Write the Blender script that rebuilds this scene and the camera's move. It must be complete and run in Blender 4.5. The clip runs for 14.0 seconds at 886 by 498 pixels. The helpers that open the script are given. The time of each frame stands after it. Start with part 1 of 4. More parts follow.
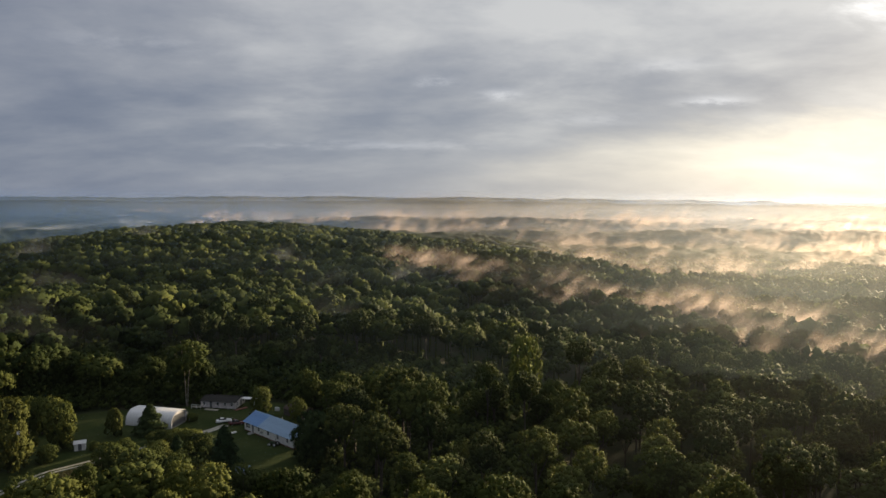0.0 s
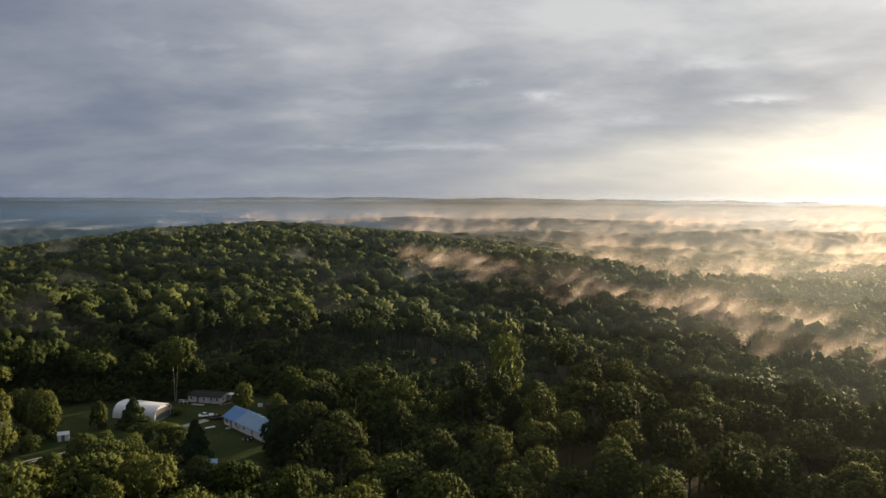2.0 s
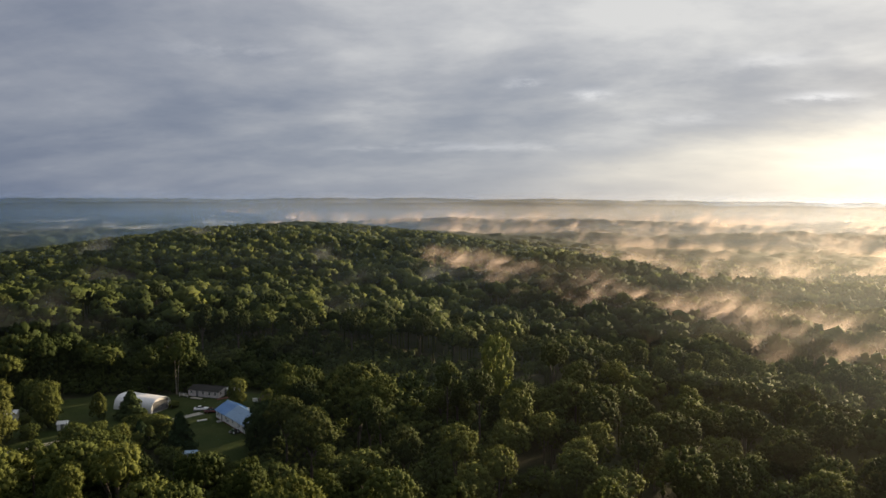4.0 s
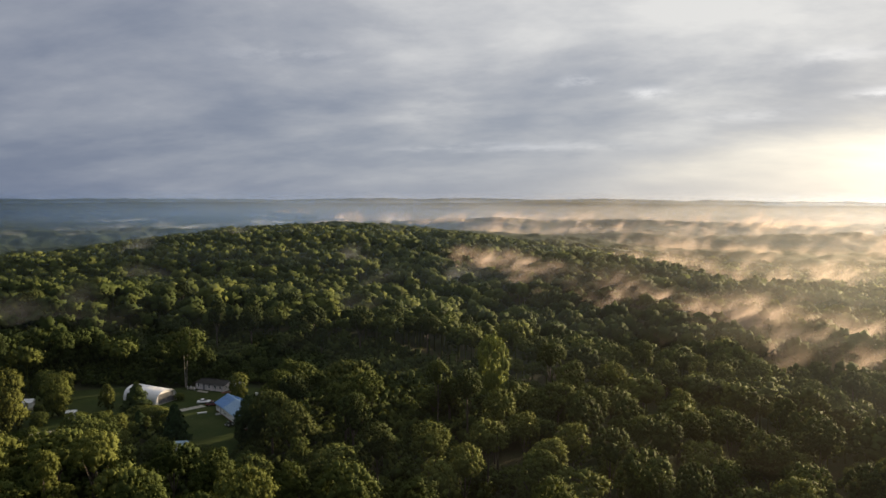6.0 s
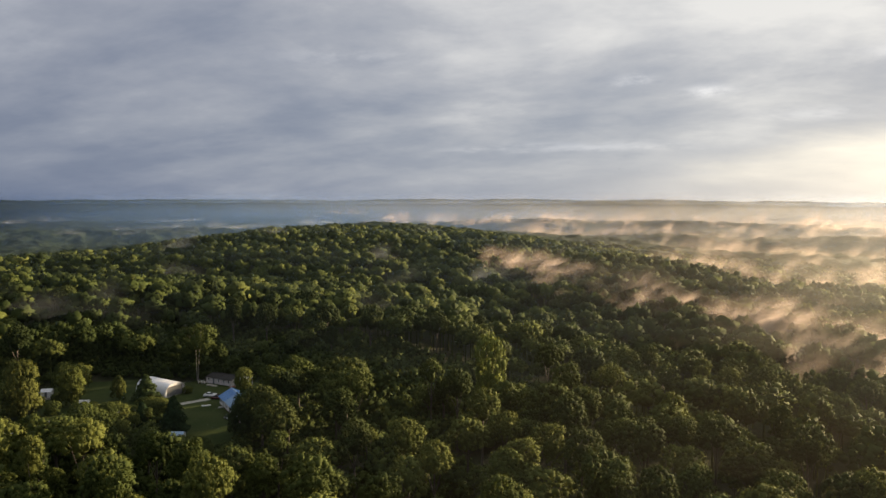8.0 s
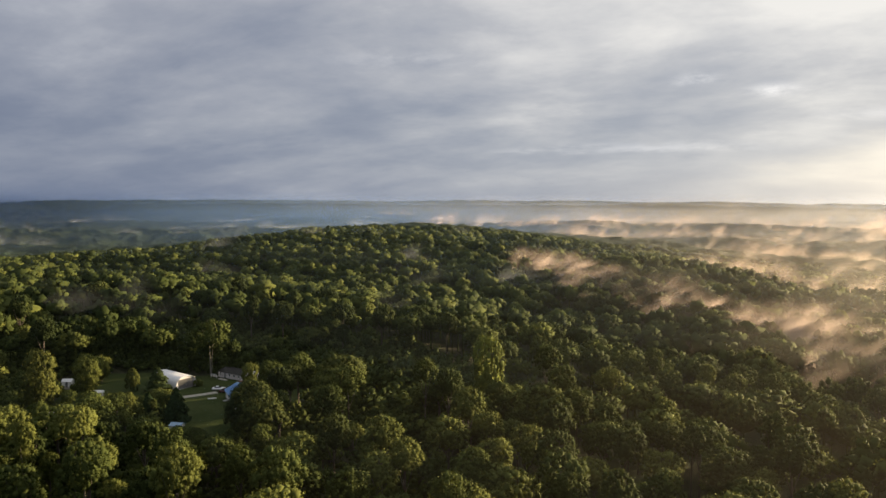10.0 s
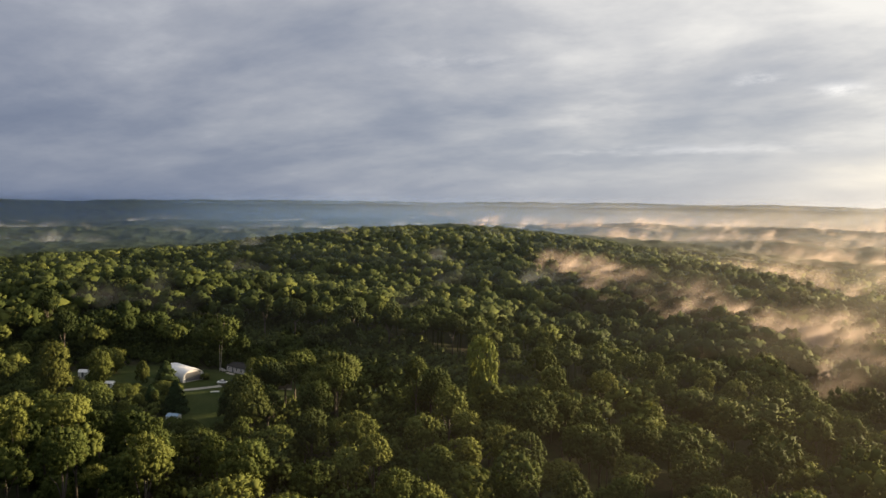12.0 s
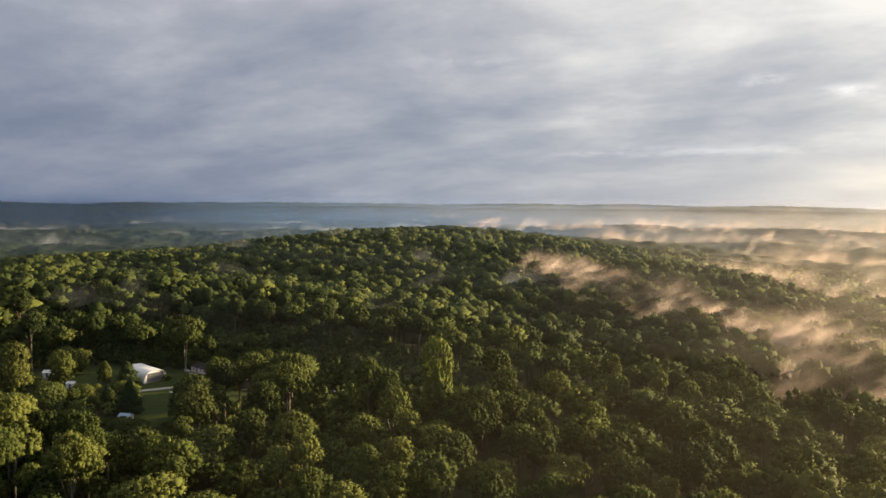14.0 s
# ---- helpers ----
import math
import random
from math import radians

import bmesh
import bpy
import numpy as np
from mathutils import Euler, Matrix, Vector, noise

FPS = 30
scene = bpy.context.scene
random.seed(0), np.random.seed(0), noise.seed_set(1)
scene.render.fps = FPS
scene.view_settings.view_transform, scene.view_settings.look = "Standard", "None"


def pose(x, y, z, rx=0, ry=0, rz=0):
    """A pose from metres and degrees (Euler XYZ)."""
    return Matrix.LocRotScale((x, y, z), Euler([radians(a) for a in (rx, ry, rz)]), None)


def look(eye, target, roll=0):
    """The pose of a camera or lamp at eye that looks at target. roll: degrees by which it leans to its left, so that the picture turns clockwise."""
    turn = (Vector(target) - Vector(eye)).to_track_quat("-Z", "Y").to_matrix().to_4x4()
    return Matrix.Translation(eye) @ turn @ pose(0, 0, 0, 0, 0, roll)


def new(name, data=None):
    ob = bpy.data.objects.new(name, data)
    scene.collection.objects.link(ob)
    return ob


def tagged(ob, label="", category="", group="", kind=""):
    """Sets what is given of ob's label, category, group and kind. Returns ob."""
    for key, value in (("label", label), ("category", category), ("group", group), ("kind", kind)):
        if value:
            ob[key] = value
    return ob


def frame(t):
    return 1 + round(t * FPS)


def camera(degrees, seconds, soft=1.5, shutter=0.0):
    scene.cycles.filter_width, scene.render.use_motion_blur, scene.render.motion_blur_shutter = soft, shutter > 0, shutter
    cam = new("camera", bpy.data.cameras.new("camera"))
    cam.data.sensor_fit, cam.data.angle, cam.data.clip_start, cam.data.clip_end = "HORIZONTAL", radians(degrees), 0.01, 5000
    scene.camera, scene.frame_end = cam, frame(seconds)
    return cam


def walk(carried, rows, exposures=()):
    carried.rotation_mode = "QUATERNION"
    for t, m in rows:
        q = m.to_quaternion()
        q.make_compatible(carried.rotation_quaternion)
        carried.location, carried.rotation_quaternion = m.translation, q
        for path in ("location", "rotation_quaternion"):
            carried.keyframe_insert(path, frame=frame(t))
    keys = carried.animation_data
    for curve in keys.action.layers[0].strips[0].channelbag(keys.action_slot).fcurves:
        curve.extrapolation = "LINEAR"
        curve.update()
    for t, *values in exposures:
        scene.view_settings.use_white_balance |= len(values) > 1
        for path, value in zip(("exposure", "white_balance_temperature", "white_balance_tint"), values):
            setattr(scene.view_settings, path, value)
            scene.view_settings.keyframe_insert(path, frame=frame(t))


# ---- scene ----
cam = camera(65.6, 14.0, soft=1.5)
METRES, EYE, TILT, LEAN, TURN = 135.0, 70.0, -4.1, -0.15, 0.0
ROWS = [
    (0.0, 0.0, 0.0, 0.0, -0.0, -0.0, 0.0),
    (0.5, 0.0368, -0.0035, -0.0004, 0.76, 0.02, -0.03),
    (1.0, 0.0734, -0.0064, -0.0007, 1.53, 0.04, -0.06),
    (1.5, 0.1096, -0.0089, -0.0012, 2.32, 0.06, -0.12),
    (2.0, 0.1462, -0.0106, -0.0013, 3.22, 0.06, -0.21),
    (2.5, 0.1825, -0.0116, -0.0016, 4.12, 0.07, -0.31),
    (3.0, 0.219, -0.0121, -0.002, 5.13, 0.09, -0.4),
    (5.5, 0.4003, -0.0063, -0.0025, 10.48, 0.08, -0.74),
    (6.0, 0.4359, -0.0032, -0.0025, 11.59, 0.07, -0.81),
    (6.5, 0.4714, 0.0006, -0.0026, 12.7, 0.06, -0.88),
    (7.0, 0.5067, 0.0051, -0.0026, 13.82, 0.05, -0.96),
    (7.5, 0.5417, 0.0103, -0.0026, 14.92, 0.04, -1.04),
    (8.0, 0.5768, 0.016, -0.0024, 16.04, 0.06, -1.14),
    (8.5, 0.6115, 0.0223, -0.0023, 17.22, 0.07, -1.28),
    (11.0, 0.784, 0.0644, 0.0004, 22.64, 0.04, -1.99),
    (11.5, 0.8177, 0.0749, 0.0009, 23.72, 0.03, -2.18),
    (12.0, 0.8518, 0.0864, 0.0016, 24.77, 0.03, -2.33),
    (12.5, 0.8857, 0.0987, 0.0022, 24.94, 0.09, -2.39),
    (13.0, 0.9184, 0.1116, 0.0027, 25.06, 0.13, -2.39),
    (13.5, 0.9501, 0.1249, 0.0035, 25.21, 0.15, -2.31),
    (14.0, 0.9789, 0.1375, 0.0044, 25.4, 0.16, -2.22),
]
EXPOSURES = [(0.0, -0.04, 6330, 10), (3.0, 0.08, 6420, 10), (7.0, 0.31, 6560, 10), (11.0, 0.48, 6740, 10), (14.0, 0.57, 6780, 10)]
walk(cam, [(t, pose(0, 0, EYE, TILT, LEAN, TURN) @ pose(METRES * x, METRES * y, METRES * z, 90 + pitch, roll, yaw)) for t, x, y, z, yaw, pitch, roll in ROWS], EXPOSURES)

# ---- light: low veiled sun ahead and to the right, broken overcast ----
SUN_AZ, SUN_EL = 41.0, 9.5
SUN_DIR = Vector((math.sin(radians(SUN_AZ)) * math.cos(radians(SUN_EL)), math.cos(radians(SUN_AZ)) * math.cos(radians(SUN_EL)), math.sin(radians(SUN_EL))))
scene.cycles.transparent_max_bounces = 64


class Nodes:
    """Short hand for wiring node trees."""

    def __init__(self, tree):
        self.tree = tree
        tree.nodes.clear()

    def put(self, value, socket):
        if isinstance(value, bpy.types.NodeSocket):
            self.tree.links.new(value, socket)
        elif value is not None:
            if isinstance(value, (tuple, list)) and len(value) == 3 and socket.type == "RGBA":
                value = (*value, 1)
            socket.default_value = value

    def add(self, kind, out=0, **ins):
        node = self.tree.nodes.new(kind)
        for key, value in ins.items():
            self.put(value, node.inputs[int(key[1:])] if key[0] == "i" and key[1:].isdigit() else node.inputs[key.replace("_", " ")])
        return node.outputs[out]

    def math(self, op, a, b=None, c=None, clamp=False):
        node = self.tree.nodes.new("ShaderNodeMath")
        node.operation, node.use_clamp = op, clamp
        for v, s in zip((a, b, c), node.inputs):
            self.put(v, s)
        return node.outputs[0]

    def vec(self, op, a, b=None, out=0):
        node = self.tree.nodes.new("ShaderNodeVectorMath")
        node.operation = op
        self.put(a, node.inputs[0])
        if b is not None:
            self.put(b, node.inputs[3] if op == "SCALE" else node.inputs[1])
        return node.outputs[out]

    def mix(self, fac, a, b, blend="MIX"):
        node = self.tree.nodes.new("ShaderNodeMix")
        node.data_type, node.blend_type = "RGBA", blend
        self.put(fac, node.inputs[0])
        self.put(a, node.inputs[6])
        self.put(b, node.inputs[7])
        return node.outputs[2]

    def ramp(self, fac, *stops):
        node = self.tree.nodes.new("ShaderNodeValToRGB")
        while len(node.color_ramp.elements) < len(stops):
            node.color_ramp.elements.new(0.5)
        for e, (p, c) in zip(node.color_ramp.elements, stops):
            e.position = p
            e.color = (*c, 1) if isinstance(c, tuple) else (c, c, c, 1)
        self.put(fac, node.inputs[0])
        return node.outputs[0]

    def smooth(self, x, lo, hi, a=0.0, b=1.0):
        node = self.tree.nodes.new("ShaderNodeMapRange")
        node.interpolation_type = "SMOOTHSTEP"
        for v, s in zip((x, lo, hi, a, b), node.inputs):
            self.put(v, s)
        return node.outputs[0]

    def noise(self, vector, scale, detail=4.0, rough=0.5, distort=0.0, out=0):
        node = self.tree.nodes.new("ShaderNodeTexNoise")
        for v, k in ((vector, "Vector"), (scale, "Scale"), (detail, "Detail"), (rough, "Roughness"), (distort, "Distortion")):
            self.put(v, node.inputs[k])
        return node.outputs[out]


def make_world():
    world = bpy.data.worlds.new("overcast_dawn")
    world.use_nodes = True
    n = Nodes(world.node_tree)
    d = n.vec("NORMALIZE", n.add("ShaderNodeTexCoord"))
    sep = n.tree.nodes.new("ShaderNodeSeparateXYZ")
    n.put(d, sep.inputs[0])
    x, y, z = sep.outputs
    up = n.math("MAXIMUM", z, 0.0)
    # cloud deck seen in perspective
    h = n.math("ADD", up, 0.26)
    flat = n.add("ShaderNodeCombineXYZ", i0=n.math("DIVIDE", x, h), i1=n.math("DIVIDE", y, h), i2=0.0)
    flat = n.vec("MULTIPLY", flat, (0.72, 1.0, 1.0))
    big = n.noise(n.vec("ADD", flat, (3.1, 7.7, 0)), 0.55, 2.0, 0.5, 0.3)
    mid = n.noise(n.vec("ADD", flat, (11.3, 1.9, 2)), 1.5, 6.0, 0.54, 0.2)
    fine = n.noise(n.vec("ADD", flat, (5.3, 4.9, 5)), 4.4, 7.0, 0.62, 0.2)
    # puffs are lighter on the side that faces the sun
    lee = n.noise(n.vec("ADD", flat, (11.3 + 0.13, 1.9 + 0.16, 2)), 1.5, 6.0, 0.54, 0.2)
    puff = n.noise(n.vec("ADD", n.vec("MULTIPLY", flat, (1.5, 1.0, 1.0)), (2.3, 8.9, 3)), 2.6, 5.0, 0.5, 0.3)
    v = n.math("ADD", n.math("ADD", n.math("MULTIPLY", big, 0.30), n.math("MULTIPLY", mid, 0.50)), n.math("MULTIPLY", fine, 0.16))
    v = n.math("ADD", v, n.math("MULTIPLY", n.math("SUBTRACT", mid, lee), 0.22))
    v = n.math("ADD", v, n.math("MULTIPLY", n.math("SUBTRACT", puff, 0.5), n.smooth(up, 0.05, 0.22, 0.0, 0.15)))
    # sun side of the sky is lighter
    side = n.vec("DOT_PRODUCT", d, tuple(SUN_DIR), out=1)
    side01 = n.math("MULTIPLY_ADD", side, 0.5, 0.5, clamp=True)
    az = n.vec("DOT_PRODUCT", n.vec("NORMALIZE", n.vec("MULTIPLY", d, (1, 1, 0))), (math.sin(radians(44)), math.cos(radians(44)), 0.0), out=1)
    az01 = n.math("MAXIMUM", az, 0.0)
    v = n.math("ADD", v, n.math("MULTIPLY", n.math("POWER", side01, 6.0), 0.12))
    v = n.math("ADD", v, n.math("MULTIPLY", up, 0.36))
    clouds = n.ramp(v, (0.34, (0.18, 0.21, 0.285)), (0.47, (0.25, 0.275, 0.34)), (0.59, (0.36, 0.375, 0.42)), (0.75, (0.60, 0.60, 0.61)))
    # haze along the horizon
    low = n.math("POWER", n.math("SUBTRACT", 1.0, n.math("MINIMUM", up, 1.0)), 16.0)
    clouds = n.mix(n.math("MULTIPLY", low, 0.65), clouds, n.mix(n.math("POWER", az01, 3.0), (0.165, 0.215, 0.31), (0.50, 0.47, 0.40)))
    turn = n.math("ARCTAN2", x, y)
    lid = n.math("ADD", n.smooth(turn, radians(-7), radians(16), 0.0, 0.085), n.smooth(turn, radians(15), radians(40), 0.0, 0.018))
    glow = n.math("MULTIPLY", n.math("POWER", az01, 5.6), n.smooth(n.math("ADD", n.math("SUBTRACT", up, lid), n.math("MULTIPLY_ADD", fine, 0.07, -0.035)), -0.022, 0.03, 1.0, 0.0))
    glow = n.math("MULTIPLY", glow, n.smooth(mid, 0.30, 0.62, 0.75, 1.15))
    pale = n.math("MULTIPLY", n.math("POWER", az01, 2.5), n.smooth(up, 0.0, 0.16, 0.24, 0.0))
    warm = n.vec("SCALE", (0.60, 0.50, 0.30), n.math("MULTIPLY", glow, n.smooth(up, 0.0, 0.05, 0.28, 0.95)))
    # thin breaks and bright streaks in the deck: azimuth, elevation, widths, strength
    thin = None
    for a, e, wa, we, k in ((-0.7, 9.6, 1.3, 0.35, 0.30), (4.7, 8.6, 1.5, 0.4, 0.26), (21.2, 7.6, 2.2, 0.4, 0.40), (31.0, 13.4, 2.0, 0.8, 0.45), (33.5, 12.2, 2.6, 0.6, 0.5),
                            (-4.0, 4.6, 6.5, 0.35, 0.12), (12.3, 6.6, 4.0, 0.35, 0.10), (-24.0, 11.5, 5.0, 0.6, 0.10), (-13.0, 4.3, 3.0, 0.25, 0.08), (18.0, 10.5, 3.0, 0.5, 0.14)):
        da = n.math("DIVIDE", n.math("SUBTRACT", turn, radians(a)), radians(wa))
        de = n.math("DIVIDE", n.math("ADD", n.math("SUBTRACT", z, math.sin(radians(e))), n.math("MULTIPLY_ADD", fine, 0.03, -0.015)), radians(we))
        g = n.math("EXPONENT", n.math("MULTIPLY", n.math("ADD", n.math("MULTIPLY", da, da), n.math("MULTIPLY", de, de)), -1.0))
        g = n.math("MULTIPLY", g, n.math("MULTIPLY", n.smooth(fine, 0.35, 0.6), k))
        thin = g if thin is None else n.math("ADD", thin, g)
    near = n.vec("SCALE", (0.13, 0.12, 0.10), n.math("POWER", n.math("MAXIMUM", side, 0.0), 30.0))
    sky = n.tree.nodes.new("ShaderNodeTexSky")
    sky.sky_type, sky.sun_disc = "NISHITA", False
    sky.sun_elevation, sky.sun_rotation = radians(SUN_EL), radians(SUN_AZ)
    clear = n.vec("SCALE", sky.outputs[0], 0.08)
    out = n.mix(0.94, clear, clouds)
    out = n.vec("MULTIPLY", out, n.mix(n.smooth(side, -0.25, 0.92), (0.63, 0.67, 0.75), (1.11, 1.10, 1.06)))
    out = n.vec("ADD", n.vec("ADD", n.vec("ADD", n.vec("ADD", out, n.vec("SCALE", (1.0, 0.95, 0.85), pale)), warm), near), n.vec("SCALE", (1.0, 0.97, 0.93), thin))
    bg = n.add("ShaderNodeBackground", Color=out, Strength=1.0)
    n.put(bg, n.tree.nodes.new("ShaderNodeOutputWorld").inputs[0])
    scene.world = world


make_world()
sun = new("sun", bpy.data.lights.new("sun", "SUN"))
sun.data.energy, sun.data.angle, sun.data.color = 13.0, radians(2.5), (1.0, 0.76, 0.48)
sun.matrix_world = look(SUN_DIR * 900, (0, 0, 0))

# ---- materials ----


def material(name):
    m = bpy.data.materials.new(name)
    m.use_nodes = True
    return m, Nodes(m.node_tree)


def finish(n, shader):
    n.put(shader, n.tree.nodes.new("ShaderNodeOutputMaterial").inputs[0])


def bump(n, height, strength, distance):
    return n.add("ShaderNodeBump", Strength=strength, Distance=distance, Height=height)


def plain(name, color, rough=0.6, metal=0.0, grain=2.0, spread=0.25, relief=0.15, streak=(1, 1, 1)):
    """Painted, metal or wooden surface with stains at two scales."""
    m, n = material(name)
    p = n.vec("MULTIPLY", n.add("ShaderNodeTexCoord", 3), streak)
    a, b = n.noise(p, grain, 6, 0.6), n.noise(p, grain * 7, 4, 0.6)
    dark = tuple(c * (1 - spread) for c in color)
    c = n.mix(n.smooth(a, 0.3, 0.7), dark, color)
    c = n.mix(n.math("MULTIPLY", n.smooth(b, 0.5, 0.75), 0.35), c, tuple(v * 0.75 for v in dark))
    finish(n, n.add("ShaderNodeBsdfPrincipled", Base_Color=c, Metallic=metal, Roughness=n.math("MULTIPLY_ADD", a, 0.2, rough - 0.1), Normal=bump(n, b, relief, 0.02)))
    return m


def leaf_material(name, tint=None, hue=((0.025, 0.036, 0.0105), (0.050, 0.064, 0.0170), (0.082, 0.094, 0.0245))):
    """Foliage: tone differs from tree to tree and from leaf to leaf; light shines partly through."""
    m, n = material(name)
    if tint:
        r = n.add("ShaderNodeAttribute", 2)
        r.node.attribute_name = tint
    else:
        r = n.add("ShaderNodeObjectInfo", 5)
    isl = n.add("ShaderNodeNewGeometry", 8)
    pos = n.add("ShaderNodeNewGeometry", 0)
    patch = n.noise(pos, 0.35, 3, 0.5)
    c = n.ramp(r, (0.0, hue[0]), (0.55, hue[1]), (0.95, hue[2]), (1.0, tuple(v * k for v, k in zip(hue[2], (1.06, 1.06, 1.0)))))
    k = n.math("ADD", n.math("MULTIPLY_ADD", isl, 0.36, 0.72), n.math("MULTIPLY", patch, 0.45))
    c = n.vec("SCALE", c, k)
    base = n.add("ShaderNodeBsdfPrincipled", Base_Color=c, Roughness=0.8, Specular_IOR_Level=0.05)
    thin = n.add("ShaderNodeBsdfTranslucent", Color=n.vec("MULTIPLY", c, (1.36, 1.28, 0.72)))
    finish(n, n.add("ShaderNodeMixShader", Fac=0.22, i1=base, i2=thin))
    return m


def ground_material():
    m, n = material("forest_floor")
    p = n.add("ShaderNodeNewGeometry", 0)
    a, b = n.noise(p, 0.05, 5, 0.6), n.noise(p, 0.9, 6, 0.65)
    c = n.mix(n.smooth(a, 0.35, 0.65), (0.028, 0.036, 0.014), (0.045, 0.038, 0.022))
    c = n.mix(n.smooth(b, 0.4, 0.7), c, (0.022, 0.030, 0.012))
    finish(n, n.add("ShaderNodeBsdfPrincipled", Base_Color=c, Roughness=0.95, Specular_IOR_Level=0.1, Normal=bump(n, b, 0.7, 0.4)))
    return m


def lawn_material():
    m, n = material("mown_grass")
    p = n.add("ShaderNodeNewGeometry", 0)
    a, b, f = n.noise(p, 0.09, 4, 0.55), n.noise(p, 0.6, 5, 0.6), n.noise(p, 6.0, 4, 0.6)
    c = n.mix(n.smooth(a, 0.35, 0.65), (0.024, 0.037, 0.009), (0.036, 0.046, 0.013))
    c = n.mix(n.math("MULTIPLY", n.smooth(b, 0.5, 0.75), 0.5), c, (0.062, 0.072, 0.020))
    c = n.mix(n.math("MULTIPLY", n.smooth(f, 0.4, 0.7), 0.4), c, (0.026, 0.040, 0.010))
    finish(n, n.add("ShaderNodeBsdfPrincipled", Base_Color=c, Roughness=0.95, Specular_IOR_Level=0.08, Normal=bump(n, f, 0.5, 0.1)))
    return m


def far_material():
    m, n = material("far_canopy")
    p = n.add("ShaderNodeNewGeometry", 0)
    a, b = n.noise(p, 0.004, 4, 0.5), n.noise(p, 0.10, 5, 0.65)
    c = n.mix(n.smooth(a, 0.35, 0.65), (0.018, 0.034, 0.016), (0.028, 0.042, 0.018))
    c = n.mix(n.smooth(b, 0.42, 0.62), (0.012, 0.020, 0.009), c)
    finish(n, n.add("ShaderNodeBsdfPrincipled", Base_Color=c, Roughness=0.9, Specular_IOR_Level=0.1, Normal=bump(n, b, 0.8, 4.0)))
    return m


def mist_material(name, forward, colour, scale, lo, hi, floor=0.0, spread=1.0, ior=1.33):
    """Fine water droplets: light passes, is spread forwards and a little to all sides. Thickness comes with the mesh."""
    m, n = material(name)
    uv = n.tree.nodes.new("ShaderNodeSeparateXYZ")
    n.put(n.add("ShaderNodeUVMap"), uv.inputs[0])
    u, v = uv.outputs[0], uv.outputs[1]
    thick = n.add("ShaderNodeAttribute", 2)
    thick.node.attribute_name = "thickness"
    pos = n.tree.nodes.new("ShaderNodeSeparateXYZ")
    n.put(n.add("ShaderNodeNewGeometry", 0), pos.inputs[0])
    # plumes lean with the wind
    lean = n.add("ShaderNodeCombineXYZ", i0=n.math("SUBTRACT", pos.outputs[0], n.math("MULTIPLY", pos.outputs[2], 0.6)), i1=pos.outputs[1], i2=n.math("MULTIPLY", pos.outputs[2], 0.7))
    cloud = n.smooth(n.noise(lean, scale, 6, 0.55, 0.3), lo, hi, floor, 1.0)
    if not floor:
        cloud = n.math("MULTIPLY", cloud, n.smooth(n.noise(lean, scale * 0.36, 3, 0.5, 0.8), 0.36, 0.60, 0.12, 1.25))
    if floor:
        body = n.math("MULTIPLY", n.smooth(v, 0.0, 0.25), n.math("POWER", n.math("SUBTRACT", 1.0, v, clamp=True), 1.4))
    else:
        body = n.math("MULTIPLY", n.smooth(v, 0.0, 0.2), n.smooth(v, 1.0, 0.15))
    ends = n.math("MULTIPLY", n.smooth(u, 0.0, 0.4), n.smooth(u, 1.0, 0.6))
    alpha = n.math("MULTIPLY", n.math("MULTIPLY", n.math("MULTIPLY", body, ends), cloud), thick, clamp=True)
    droplets = n.add("ShaderNodeMixShader", Fac=forward, i1=n.add("ShaderNodeBsdfTranslucent", Color=colour), i2=n.add("ShaderNodeBsdfRefraction", Color=colour, Roughness=spread, IOR=ior))
    finish(n, n.add("ShaderNodeMixShader", Fac=alpha, i1=n.add("ShaderNodeBsdfTransparent"), i2=droplets))
    return m


LEAF = leaf_material("leaves")
LEAF_WOODS = leaf_material("woods_leaves", "tint")
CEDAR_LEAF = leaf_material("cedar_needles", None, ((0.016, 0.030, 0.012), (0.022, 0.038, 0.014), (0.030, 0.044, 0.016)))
# leaves darkened by colour to stand in for shade on the back woods
SHADE_LEAF = leaf_material("shade_darkened_leaves", None, ((0.019, 0.028, 0.010), (0.027, 0.038, 0.012), (0.040, 0.050, 0.015)))
YELLOW_LEAF = leaf_material("yellowing_leaves", None, ((0.050, 0.060, 0.016), (0.060, 0.068, 0.018), (0.068, 0.072, 0.020)))
PALE_LEAF = leaf_material("pale_green_leaves", None, ((0.085, 0.105, 0.026), (0.092, 0.112, 0.028), (0.098, 0.118, 0.030)))
BARK = plain("bark", (0.075, 0.060, 0.045), 0.9, grain=3, spread=0.4, relief=0.8, streak=(1, 1, 0.2))
PALE_BARK = plain("pale_bark", (0.24, 0.21, 0.17), 0.85, grain=3, spread=0.3, relief=0.5, streak=(1, 1, 0.2))
FLOOR = ground_material()
LAWN = lawn_material()
FAR = far_material()
MIST = mist_material("rising_mist", 0.32, (0.54, 0.455, 0.405), 0.055, 0.36, 0.70)
HAZE = mist_material("valley_haze", 0.16, (0.58, 0.55, 0.49), 0.012, 0.38, 0.68, 0.28)
# the cool cast of the air is put into this sheet colour
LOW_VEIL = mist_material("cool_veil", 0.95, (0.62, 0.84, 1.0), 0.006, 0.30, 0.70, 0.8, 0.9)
PALE_HAZE = mist_material("pale_haze", 0.14, (0.50, 0.48, 0.44), 0.004, 0.35, 0.65, 0.5)
VEIL = mist_material("thin_veil", 0.92, (0.98, 0.84, 0.66), 0.006, 0.30, 0.70, 0.7, 0.46)
